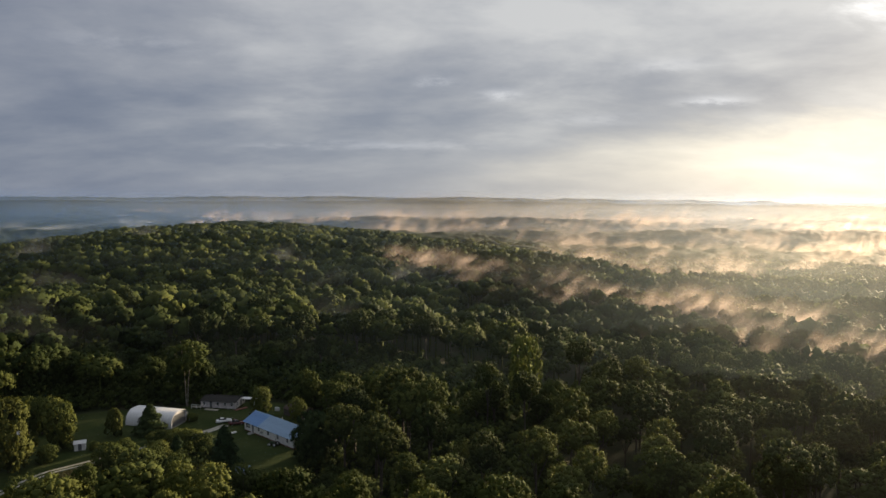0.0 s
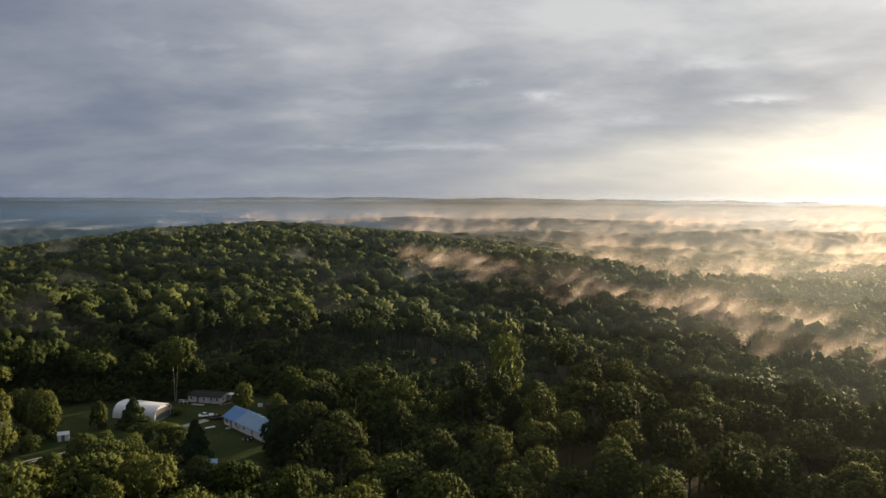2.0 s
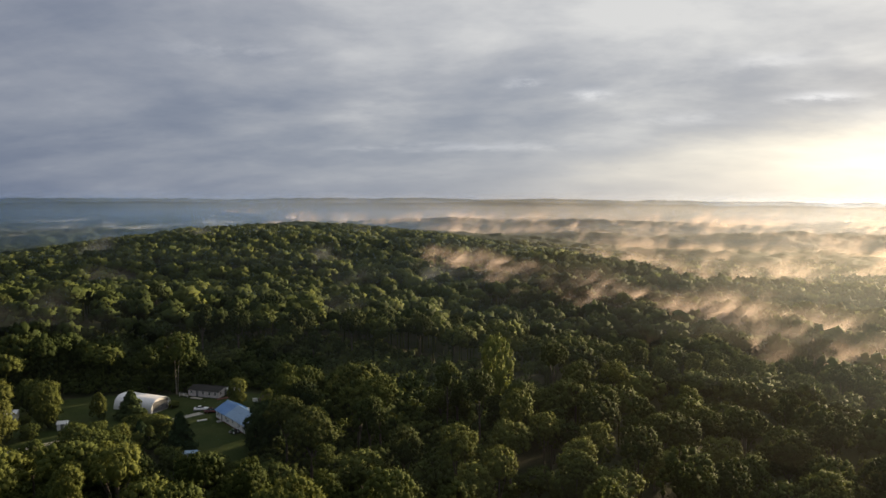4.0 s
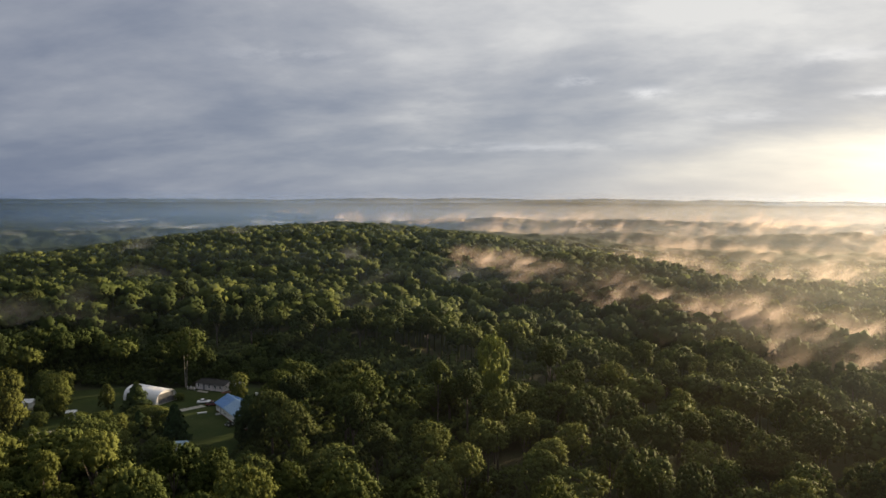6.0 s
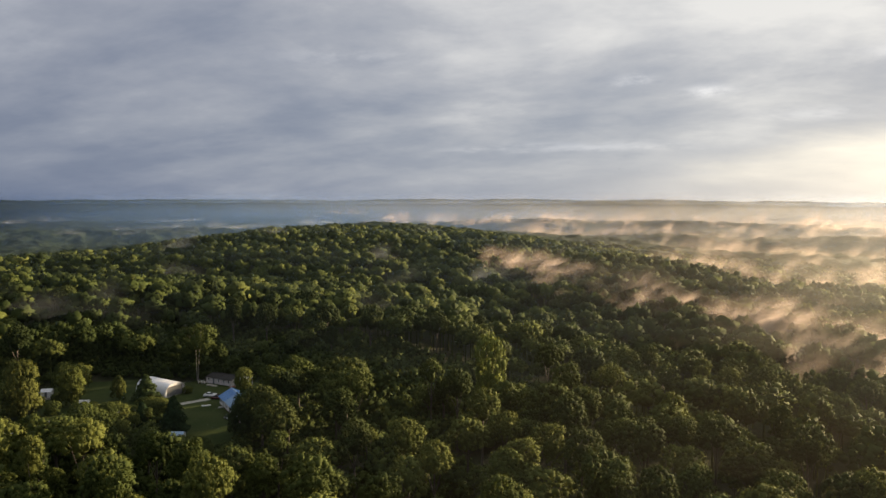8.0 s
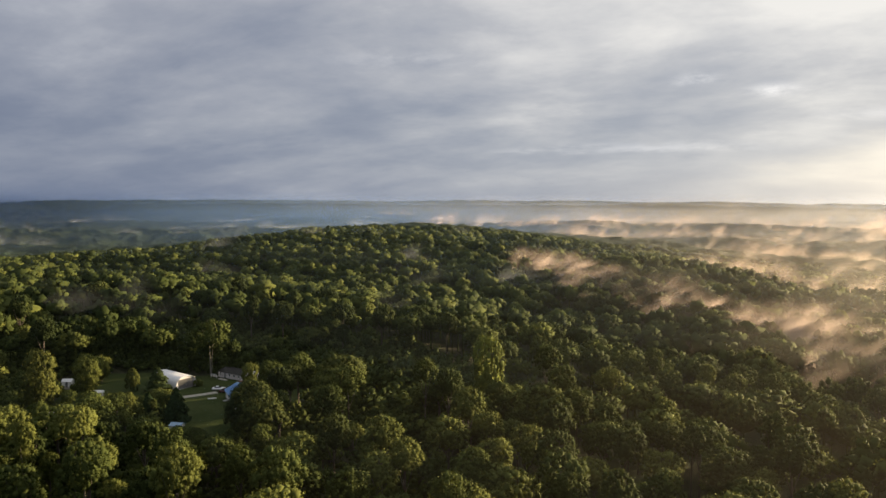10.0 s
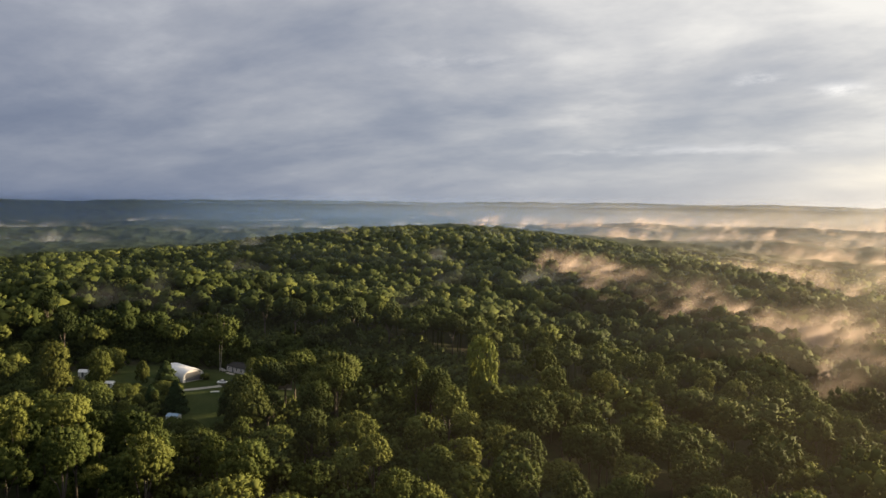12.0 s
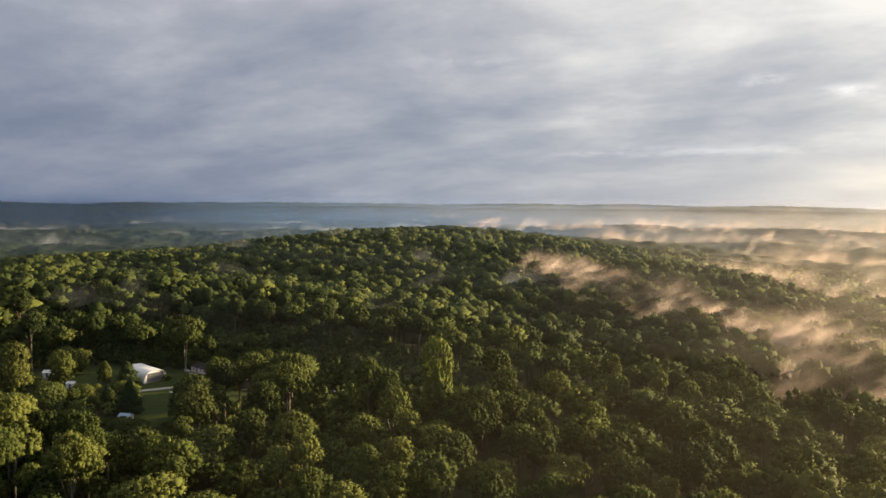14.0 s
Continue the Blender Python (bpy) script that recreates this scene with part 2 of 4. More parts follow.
# blue of distant air is painted into the colours of these far sheets
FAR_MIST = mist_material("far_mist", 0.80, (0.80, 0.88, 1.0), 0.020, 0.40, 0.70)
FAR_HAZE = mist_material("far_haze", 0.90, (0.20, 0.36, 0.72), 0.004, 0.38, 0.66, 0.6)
GRAVEL = plain("pale_gravel", (0.36, 0.34, 0.29), 0.95, grain=1.2, spread=0.35, relief=0.6)
BLUE_METAL = plain("blue_sheet_metal", (0.13, 0.27, 0.52), 0.38, 0.0, 0.6, 0.18)
PALE_BLUE_METAL = plain("pale_blue_sheet_metal", (0.24, 0.36, 0.50), 0.36, 0.0, 0.6, 0.15)
WHITE_METAL = plain("white_sheet_metal", (0.72, 0.72, 0.72), 0.5, 0.0, 0.5, 0.12)
WHITE_SIDING = plain("white_siding", (0.74, 0.73, 0.70), 0.65, 0.0, 0.8, 0.15)
PINK_SIDING = plain("faded_pinkish_siding", (0.60, 0.55, 0.53), 0.7, 0.0, 1.2, 0.35)
GREY_DOOR = plain("grey_sliding_door", (0.13, 0.135, 0.14), 0.6, 0.0, 0.8, 0.25)
DARK_SHINGLE = plain("dark_shingles", (0.022, 0.020, 0.019), 0.9, 0.0, 1.2, 0.3, 0.6)
RED_ROOF = plain("rusty_red_roof", (0.060, 0.034, 0.030), 0.8, 0.0, 1.0, 0.4)
GLASS = plain("dark_window_glass", (0.02, 0.025, 0.03), 0.12, 0.0, 1.0, 0.1, 0.0)
TRIM = plain("white_trim", (0.78, 0.78, 0.76), 0.5, 0.0, 1.0, 0.1)
CONCRETE = plain("concrete", (0.35, 0.34, 0.32), 0.9, 0.0, 1.5, 0.3, 0.4)
BRICK_RED = plain("red_brick_base", (0.20, 0.085, 0.06), 0.9, 0.0, 2.5, 0.3, 0.4)
CAR_WHITE = plain("white_car_paint", (0.78, 0.78, 0.78), 0.28, 0.0, 0.8, 0.05, 0.0)
CAR_RED = plain("dark_red_car_paint", (0.075, 0.012, 0.013), 0.28, 0.0, 0.8, 0.1, 0.0)
RUBBER = plain("black_rubber", (0.02, 0.02, 0.02), 0.8)
STEEL = plain("grey_steel", (0.45, 0.45, 0.46), 0.4, 0.8)
RED_LAMP = plain("red_lamp_lens", (0.35, 0.01, 0.01), 0.25)
CLEAR_LAMP = plain("clear_lamp_lens", (0.6, 0.6, 0.58), 0.15)
GREEN_PAINT = plain("dark_green_paint", (0.02, 0.05, 0.02), 0.4)
RAW_WOOD = plain("weathered_boards", (0.42, 0.38, 0.32), 0.85, 0.0, 1.5, 0.3, 0.5, (1, 6, 1))
DARK_WOOD = plain("old_dark_boards", (0.085, 0.072, 0.060), 0.9, 0.0, 1.5, 0.35, 0.5, (1, 6, 1))
STRAW = plain("dry_tall_grass", (0.20, 0.16, 0.05), 0.95, 0.0, 1.5, 0.3, 0.5)

# ---- plan of the land ----


def hashed(x, y, s):
    """Smooth value noise, -1 to 1, of plan places; s: metres across."""
    x, y = np.asarray(x, float) / s, np.asarray(y, float) / s
    i, j = np.floor(x).astype(np.int64), np.floor(y).astype(np.int64)
    fx, fy = x - i, y - j
    fx, fy = fx * fx * (3 - 2 * fx), fy * fy * (3 - 2 * fy)

    def h(a, b):
        k = (a * 374761393 + b * 668265263) & 0x7FFFFFFF
        k = ((k ^ (k >> 13)) * 1274126177) & 0x7FFFFFFF
        return ((k ^ (k >> 16)) & 0xFFFF) / 32767.5 - 1

    return (h(i, j) * (1 - fx) + h(i + 1, j) * fx) * (1 - fy) + (h(i, j + 1) * (1 - fx) + h(i + 1, j + 1) * fx) * fy


def bell(x, y, cx, cy, sx, sy, turn=0.0):
    c, s = math.cos(radians(turn)), math.sin(radians(turn))
    u, v = (x - cx) * c + (y - cy) * s, -(x - cx) * s + (y - cy) * c
    return np.exp(-0.5 * ((u / sx) ** 2 + (v / sy) ** 2))


def land(x, y):
    """Height of the ground; the farm yard is level at 0."""
    x, y = np.asarray(x, float), np.asarray(y, float)
    r = np.hypot(x, y)
    z = -15 + 41 * bell(x, y, -195, 735, 215, 250)
    z = z + 7 * bell(x, y, 0, 170, 120, 75) + 5 * bell(x, y, -30, 292, 70, 34) + 6 * bell(x, y, -200, 250, 50, 60) - 4 * bell(x, y, 120, 330, 110, 90) - 6 * bell(x, y, 60, 385, 130, 40, -32)
    z = z + 7 * bell(x, y, -330, 330, 160, 120) + 3 * bell(x, y, -205, 285, 40, 35)
    # the spur on the sun's side of the creek, hollows in the hill's flank, and the low shoulder below
    z = z + 9 * bell(x, y, 88, 562, 62, 72) - 7 * bell(x, y, -190, 405, 85, 38) - 7 * bell(x, y, -45, 800, 75, 75) - 3 * bell(x, y, -120, 520, 80, 35) + 8 * bell(x, y, 150, 345, 52, 42)
    # ridges of the open country beyond
    z = z + 9 * bell(x, y, 330, 830, 190, 42, -12) + 17 * bell(x, y, 470, 1090, 420, 60, -8) + 16 * bell(x, y, 150, 1700, 600, 120, 4) + 12 * bell(x, y, -760, 1050, 420, 90, 30)
    z = z + 3.0 * hashed(x, y, 140) + 5.0 * np.clip((x + 0.25 * y - 60) / 120, 0, 1) * hashed(x - 33, y + 71, 190) + np.clip((r - 700) / 600, 0, 1) * (7 * hashed(x * 0.6 + 91, y - 40, 330) + 10 * hashed(x * 0.6, y, 800))
    # far ridges close the view
    far = np.clip((r - 2600) / 2000, 0, 1)
    rim = np.interp(np.degrees(np.arctan2(x, y)), (-180, -58, -46, -30, 5, 20, 30, 60, 180), (50, 53, 71, 82, 82, 74, 60, 55, 50))
    z = z + far * far * (rim + 4 * hashed(np.arctan2(x, y) * 2400, r * 0.3, 260))
    yard = np.clip(1.9 * bell(x, y, -78, 196, 34, 26, 10), 0, 1)
    return z * (1 - yard)


YARD = [(-142, 196), (-134, 214), (-112, 226), (-90, 225), (-84, 234), (-60, 238), (-40, 226), (-33, 204), (-37, 186), (-40, 165), (-53, 163),
        (-57, 172), (-62, 184), (-72, 186), (-82, 178), (-92, 165), (-108, 152), (-118, 158), (-112, 180), (-124, 190)]


def inside(x, y, poly):
    x, y = np.asarray(x, float), np.asarray(y, float)
    res = np.zeros(x.shape, bool)
    for (ax, ay), (bx, by) in zip(poly, poly[1:] + poly[:1]):
        if ay != by:
            res ^= ((ay > y) != (by > y)) & (x < (bx - ax) * (y - ay) / (by - ay) + ax)
    return res


def edge_distance(x, y, poly):
    best = np.full(np.shape(x), 1e9)
    for (ax, ay), (bx, by) in zip(poly, poly[1:] + poly[:1]):
        dx, dy = bx - ax, by - ay
        t = np.clip(((x - ax) * dx + (y - ay) * dy) / (dx * dx + dy * dy), 0, 1)
        best = np.minimum(best, np.hypot(x - ax - t * dx, y - ay - t * dy))
    return best


def mesh_from(name, verts, faces, mat, smooth=False, normals=None):
    """verts: n x 3; faces: m x 3 or m x 4; normals: n x 3, soft shading of foliage."""
    me = bpy.data.meshes.new(name)
    verts, faces = np.asarray(verts, np.float32), np.asarray(faces, np.int32)
    k = faces.shape[1]
    me.vertices.add(len(verts))
    me.vertices.foreach_set("co", verts.ravel())
    me.loops.add(faces.size)
    me.loops.foreach_set("vertex_index", faces.ravel())
    me.polygons.add(len(faces))
    me.polygons.foreach_set("loop_start", np.arange(0, faces.size, k, dtype=np.int32))
    if smooth:
        me.polygons.foreach_set("use_smooth", np.ones(len(faces), bool))
    me.materials.append(mat)
    me.update(calc_edges=True)
    if normals is not None:
        me.attributes.new("custom_normal", "FLOAT_VECTOR", "POINT").data.foreach_set("vector", np.asarray(normals, np.float32).ravel())
    return me


def grid_faces(rows, cols, closed=False):
    i, j = np.meshgrid(np.arange(rows - 1), np.arange(cols if closed else cols - 1), indexing="ij")
    a, b = i * cols + j, i * cols + (j + 1) % cols
    return np.stack([a, b, b + cols, a + cols], -1).reshape(-1, 4)


def make_ground():
    az = np.linspace(0, 2 * math.pi, 200, endpoint=False)
    r = np.concatenate([np.linspace(0.5, 120, 50), 120 * (4650 / 120) ** np.linspace(0.015, 1, 120)])
    rr, aa = np.meshgrid(r, az, indexing="ij")
    x, y = -75 + rr * np.sin(aa), 195 + rr * np.cos(aa)
    verts = np.stack([x, y, land(x, y)], -1).reshape(-1, 3)
    ob = new("ground", mesh_from("ground", verts, grid_faces(len(r), len(az), True)[:, ::-1], FLOOR, True))
    tagged(ob, "dark leaf-littered forest floor rolling to the horizon", "ground", kind="structure")


def make_far_woods():
    az = np.radians(np.linspace(-78, 52, 640))
    r = 745 * (4600 / 745) ** np.linspace(0, 1, 150)
    rr, aa = np.meshgrid(r, az, indexing="ij")
    rr = rr + np.random.default_rng(3).uniform(-0.4, 0.4, rr.shape) * rr * 0.0116
    x, y = 50 + rr * np.sin(aa), 20 + rr * np.cos(aa)
    z = land(x, y) + 17 + 2.6 * hashed(x, y, 14) + 2.6 * hashed(x + 7, y + 3, 37) + 1.2 * hashed(x, y, 5)
    z[0] -= 25
    verts = np.stack([x, y, z], -1).reshape(-1, 3)
    ob = new("far_woods", mesh_from("far_woods", verts, grid_faces(len(r), len(az))[:, ::-1], FAR))
    tagged(ob, "distant unbroken canopy of green woodland in haze", "woods", kind="stuff")


make_ground()
make_far_woods()

# lawn of the yard, a little above the ground
def make_lawn():
    bm = bmesh.new()
    vs = [bm.verts.new((x, y, 0.0)) for x, y in YARD]
    f = bm.faces.new(vs)
    bmesh.ops.triangulate(bm, faces=[f])
    bmesh.ops.subdivide_edges(bm, edges=bm.edges[:], cuts=7, use_grid_fill=True)
    bmesh.ops.triangulate(bm, faces=bm.faces[:])
    for v in bm.verts:
        v.co.z = float(land(v.co.x, v.co.y)) + 0.30 + 0.04 * float(hashed(v.co.x, v.co.y, 3))
    bmesh.ops.recalc_face_normals(bm, faces=bm.faces[:])
    me = bpy.data.meshes.new("lawn")
    bm.to_mesh(me)
    bm.free()
    me.materials.append(LAWN)
    tagged(new("lawn", me), "mown green lawn of the farm yard, slightly worn", "lawn", kind="structure")


make_lawn()
G0 = 0.30  # level of the lawn

# ---- trees ----


def unit_ico():
    bm = bmesh.new()
    bmesh.ops.create_icosphere(bm, subdivisions=1, radius=1)
    v = np.array([w.co[:] for w in bm.verts])
    f = np.array([[w.index for w in q.verts] for q in bm.faces])
    bm.free()
    return v, f


ICO = unit_ico()
OCTA = (np.array([(1, 0, 0), (-1, 0, 0), (0, 1, 0), (0, -1, 0), (0, 0, 1), (0, 0, -1)], float),
        np.array([(0, 2, 4), (2, 1, 4), (1, 3, 4), (3, 0, 4), (2, 0, 5), (1, 2, 5), (3, 1, 5), (0, 3, 5)]))


def sphere_points(n, rng, low=-0.35):
    """Points spread evenly on a sphere above the height low, jittered."""
    i = np.arange(n) + 0.5
    z = 1 - (1 - low) * i / n + rng.uniform(-0.5, 0.5, n) * 1.2 / n
    z = np.clip(z, -1, 1)
    a = i * 2.399963 + rng.uniform(-0.4, 0.4, n) + rng.uniform(0, 6.28)
    s = np.sqrt(1 - z * z)
    return np.stack([s * np.cos(a), s * np.sin(a), z], -1)


def leaf_bits(centres, out, size, rng):
    """One irregular triangular spray of leaves at each centre, turned roughly outwards."""
    n = len(centres)
    nor = out + rng.normal(0, 0.30, (n, 3))
    nor /= np.linalg.norm(nor, axis=1, keepdims=True)
    t = np.cross(nor, rng.normal(0, 1, (n, 3)))
    t /= np.linalg.norm(t, axis=1, keepdims=True)
    b = np.cross(nor, t)
    s = size * rng.uniform(0.65, 1.35, (n, 1))
    tri = [centres + s * (math.cos(k) * t + math.sin(k) * b) * rng.uniform(0.75, 1.25, (n, 1)) for k in (0.0, 2.1, 4.2)]
    return np.stack(tri, 1).reshape(-1, 3), np.arange(3 * n).reshape(-1, 3)


def crown_arrays(rng, mains, knobs, leaves, size, wide=5.6, tall=4.2, low=-0.55, dome=0.3, core=(0.55, 0.80)):
    """A broadleaf crown, its middle at the origin: boughs round a low dome, each a heap of knobs clad in leaf sprays."""
    vs, fs, ns, k = [], [], [], 0
    d = sphere_points(mains, rng, low)
    stretch = np.array([wide * rng.uniform(0.85, 1.15), wide * rng.uniform(0.85, 1.15), tall])
    mids = d * stretch * 0.60 * rng.uniform(0.68, 1.24, (mains, 1))
    reach = wide * 0.42 * rng.uniform(0.62, 1.28, mains)
    flat = np.array([1.0, 1.0, 0.80])
    for c, mid, rad in zip(d, mids, reach):
        for q in sphere_points(knobs, rng, -0.35):
            at = mid + q * rad * flat * rng.uniform(0.86, 1.10)
            gap = np.linalg.norm((at - mids) / flat, axis=1) / reach
            if (gap < 0.80).sum() > 0 or rng.uniform() < 0.08:
                continue
            kr = rad * 1.55 / math.sqrt(knobs) * rng.uniform(0.7, 1.35)
            out = q * 0.22 + c * 0.18 + dome * at / (np.linalg.norm(at) + 0.5)
            spin, _ = np.linalg.qr(rng.normal(0, 1, (3, 3)))
            ball = OCTA[0] @ spin
            vs.append(at + ball * kr * rng.uniform(*core, (6, 1))), fs.append(OCTA[1] + k), ns.append(ball * (1.05 - dome) + out)
            k += 6
            p = sphere_points(leaves, rng, -0.5)
            lv, lf = leaf_bits(at + p * kr * rng.uniform(0.84, 1.12, (leaves, 1)), p, size, rng)
            vs.append(lv), fs.append(lf + k), ns.append(np.repeat(p * (1.05 - dome) + out + rng.normal(0, 0.12, p.shape), 3, 0))
            k += len(lv)
    inner = ICO[0] * stretch * 0.50 + np.array([0, 0, -0.10 * tall])
    vs.append(inner), fs.append(ICO[1] + k), ns.append(ICO[0])
    n = np.concatenate(ns)
    return np.concatenate(vs), np.concatenate(fs), n / np.linalg.norm(n, axis=1, keepdims=True)


def conifer_arrays(rng, height=12.0, wide=3.2, leaves=900):
    """A dense dark cedar: sprays on a ragged cone, from the ground up."""
    h = rng.uniform(0, 1, leaves) ** 1.25
    a = rng.uniform(0, 6.283, leaves)
    r = wide * (1 - h) ** 0.75 * rng.uniform(0.7, 1.12, leaves) * (1 + 0.18 * np.sin(a * 3 + h * 17)) + 0.15
    at = np.stack([r * np.cos(a), r * np.sin(a), 0.4 + h * height], -1)
    out = np.stack([np.cos(a), np.sin(a), np.full(leaves, 0.45)], -1)
    lv, lf = leaf_bits(at, out, 0.55, rng)
    cone = ICO[0] * np.array([wide * 0.7, wide * 0.7, height * 0.42]) + np.array([0, 0, height * 0.42])
    cone[:, :2] *= np.clip(1.35 - cone[:, 2:] / height, 0.1, 1.2)
    return np.concatenate([lv, cone]), np.concatenate([lf, ICO[1] + len(lv)])


def tube(rng, points, radii, sides=7):
    """A tapered round limb along points."""
    pts, vs = [Vector(p) for p in points], []
    for i, p in enumerate(pts):
        d = (pts[min(i + 1, len(pts) - 1)] - pts[max(i - 1, 0)]).normalized()
        q = d.to_track_quat("Z", "Y")
        for s in range(sides):
            a = 6.2832 * s / sides
            vs.append(p + q @ Vector((math.cos(a), math.sin(a), 0)) * radii[i])
    n = len(pts)
    f = grid_faces(n, sides, True)
    return np.array([v[:] for v in vs]), np.concatenate([f[:, [0, 1, 2]], f[:, [0, 2, 3]]])


def merged(parts):
    vs, fs, k = [], [], 0
    for v, f in parts:
        vs.append(v), fs.append(f + k)
        k += len(v)
    return np.concatenate(vs), np.concatenate(fs)


HEIGHT = 20.0  # of the model trees


def tree_models():
    """Eight broadleaf trees: (crown mesh, trunk mesh, limb meshes)."""
    made = []
    for k in range(8):
        rng = np.random.default_rng(100 + k)
        tall = (5.8, 6.4, 5.6, 7.6, 5.2, 6.0, 6.8, 5.6)[k]
        v, f, nor = crown_arrays(rng, (19, 17, 20, 17, 21, 18, 17, 19)[k], 17, 14, 0.21, (5.4, 4.9, 5.9, 3.9, 6.2, 5.3, 4.7, 5.7)[k], tall, -0.7, 0.15)
        mid = HEIGHT - v[:, 2].max()
        v[:, 2] += mid
        crown = mesh_from("crown", v, f, LEAF, True, nor)
        bend = rng.uniform(-0.5, 0.5, 2)
        tv, tf = tube(rng, [(0, 0, -3), (bend[0] * 0.4, bend[1] * 0.4, mid * 0.5), (bend[0], bend[1], mid + 2)], (0.42, 0.33, 0.14))
        limbs = []
        for j in range(3):
            a = 2.1 * j + rng.uniform(0, 1)
            top = (math.cos(a) * 3.4, math.sin(a) * 3.4, mid + rng.uniform(-0.5, 2.5))
            limbs.append(mesh_from("limb", *tube(rng, [(bend[0] * 0.6, bend[1] * 0.6, mid * 0.62), (top[0] * 0.5, top[1] * 0.5, mid * 0.85), top], (0.17, 0.12, 0.05), 5), BARK))
        made.append((crown, mesh_from("trunk", tv, tf, BARK), limbs))
    return made


MODELS = tree_models()


def low_models():
    """Open-grown trees and bushes, leafy almost to the ground."""
    made = []
    for k in range(4):
        rng = np.random.default_rng(300 + k)
        v, f, nor = crown_arrays(rng, 22, 17, 20, 0.27, 6.2, 9.0, -0.85)
        v[:, 2] = 0.2 + 19.8 * (v[:, 2] - v[:, 2].min()) / np.ptp(v[:, 2])
        trunk = mesh_from("trunk", *tube(rng, [(0, 0, -3), (0.1, 0, 4), (0, 0.2, 12)], (0.45, 0.35, 0.15)), BARK)
        limbs = [mesh_from("limb", *tube(rng, [(0, 0, 4), (math.cos(a) * 2, math.sin(a) * 2, 6), (math.cos(a) * 4, math.sin(a) * 4, 9)], (0.2, 0.14, 0.05), 5), BARK) for a in (0.4, 2.5, 4.6)]
        made.append((mesh_from("crown", v, f, LEAF, True, nor), trunk, limbs))
    return made


MODELS += low_models()
TREE_LABELS = ["broad leafy green deciduous tree in dense woodland", "full-crowned dark green oak among other trees", "rounded olive-green broadleaf tree with lumpy crown",
               "tall narrow green broadleaf tree rising from the woods", "wide spreading deciduous tree with sunlit top", "leafy green hardwood tree with uneven crown",
               "tall rounded hardwood tree in late-summer leaf", "dense green broadleaf tree with clumped foliage"]


def tree(k, x, y, top, turn, name="tree", wide=1.0, leaf=None, label="", group="trees of the near woods"):
    """One broadleaf tree whose crown's top stands at the height top."""
    g = float(land(x, y))
    s = max(top - g, 3.0) / HEIGHT
    root = new(name)
    root.matrix_basis = pose(x, y, g, 0, 0, turn) @ Matrix.Diagonal((s * wide, s * wide, s, 1))
    crown, trunk, limbs = MODELS[k]
    c = new("crown", crown)
    c.parent = root
    if k < 8 and wide < 0.95:
        # a tall tree in close woods keeps a round crown on a longer bare stem
        squat = max(wide * 1.1, 0.72)
        c.matrix_basis = pose(0, 0, HEIGHT * (1 - squat)) @ Matrix.Diagonal((1, 1, squat, 1))
    if leaf:
        c.material_slots[0].link = "OBJECT"
        c.material_slots[0].material = leaf
    t = new("trunk", trunk)
    t.parent = root
    for m in limbs:
        new("limb", m).parent = t
    return tagged(root, label or TREE_LABELS[k % 8], "tree", group)


# single trees that stand out: plan place, height of the top, width
MIDDLE_TREES = [(-12, 202, 21, 1.35), (-3, 190, 20.5, 1.0), (14, 210, 20, 0.75), (25, 203, 19, 1.0), (-15, 163, 18.5, 1.35), (-8, 152, 13, 0.9), (10, 158, 16, 1.05),
                (36, 188, 18, 1.1), (35, 175, 13.5, 1.0), (44, 183, 13.5, 0.8), (48, 238, 21.5, 0.95), (55, 227, 18, 1.15), (69, 240, 15.5, 1.0), (82, 268, 17, 1.15),
                (88, 248, 15, 1.05), (57, 174, 14, 1.1), (66, 164, 17, 0.9), (74, 188, 13, 0.9), (98, 190, 14.5, 1.05), (72, 140, 20.5, 1.2), (54, 124, 20, 1.0)]
NEAR_TREES = [(100, 258, 15, 1.0), (109, 261, 12, 1.0), (33, 151, 15, 0.9), (12, 130, 17, 1.05), (112, 278, 12, 1.0), (133, 246, 11.5, 1.0), (119, 186, 15.5, 1.15),
              (121, 262, 13, 1.0), (117, 212, 13, 1.15), (90, 196, 12, 0.9), (82, 147, 16, 0.9), (51, 187, 9.5, 0.7), (153, 263, 11, 1.0), (-46, 129, 19.5, 1.05),
              (-22, 111, 20, 1.1), (-2, 115, 21, 1.0), (-49, 118, 19, 0.95), (-18, 131, 17, 1.0), (-55, 139, 16, 0.9), (-19, 148, 10, 0.9), (-33, 138, 15.5, 1.0)]
BACK_TREES = [(-61, 290, 23.5, 1.2), (-35, 280, 25.5, 1.25), (-7, 287, 22.5, 1.15), (4, 320, 16.5, 1.1), (-84, 276, 24.5, 1.2), (-160, 343, 26, 1.1),
              (-85, 318, 25.5, 1.2), (32, 364, 12, 1.2), (-193, 272, 29, 1.2), (-185, 223, 28.5, 1.2), (73, 264, 16, 1.0), (-97, 270, 27, 1.15), (-143, 200, 24.5, 1.1),
              (-60, 150, 13.5, 0.9), (-72, 158, 12, 0.9), (-45, 150, 11.5, 0.8), (-25, 173, 18, 1.1), (-24, 185, 19, 1.0), (-28, 196, 17, 1.0), (-48, 268, 17, 0.9)]
MARKED = MIDDLE_TREES + NEAR_TREES + BACK_TREES


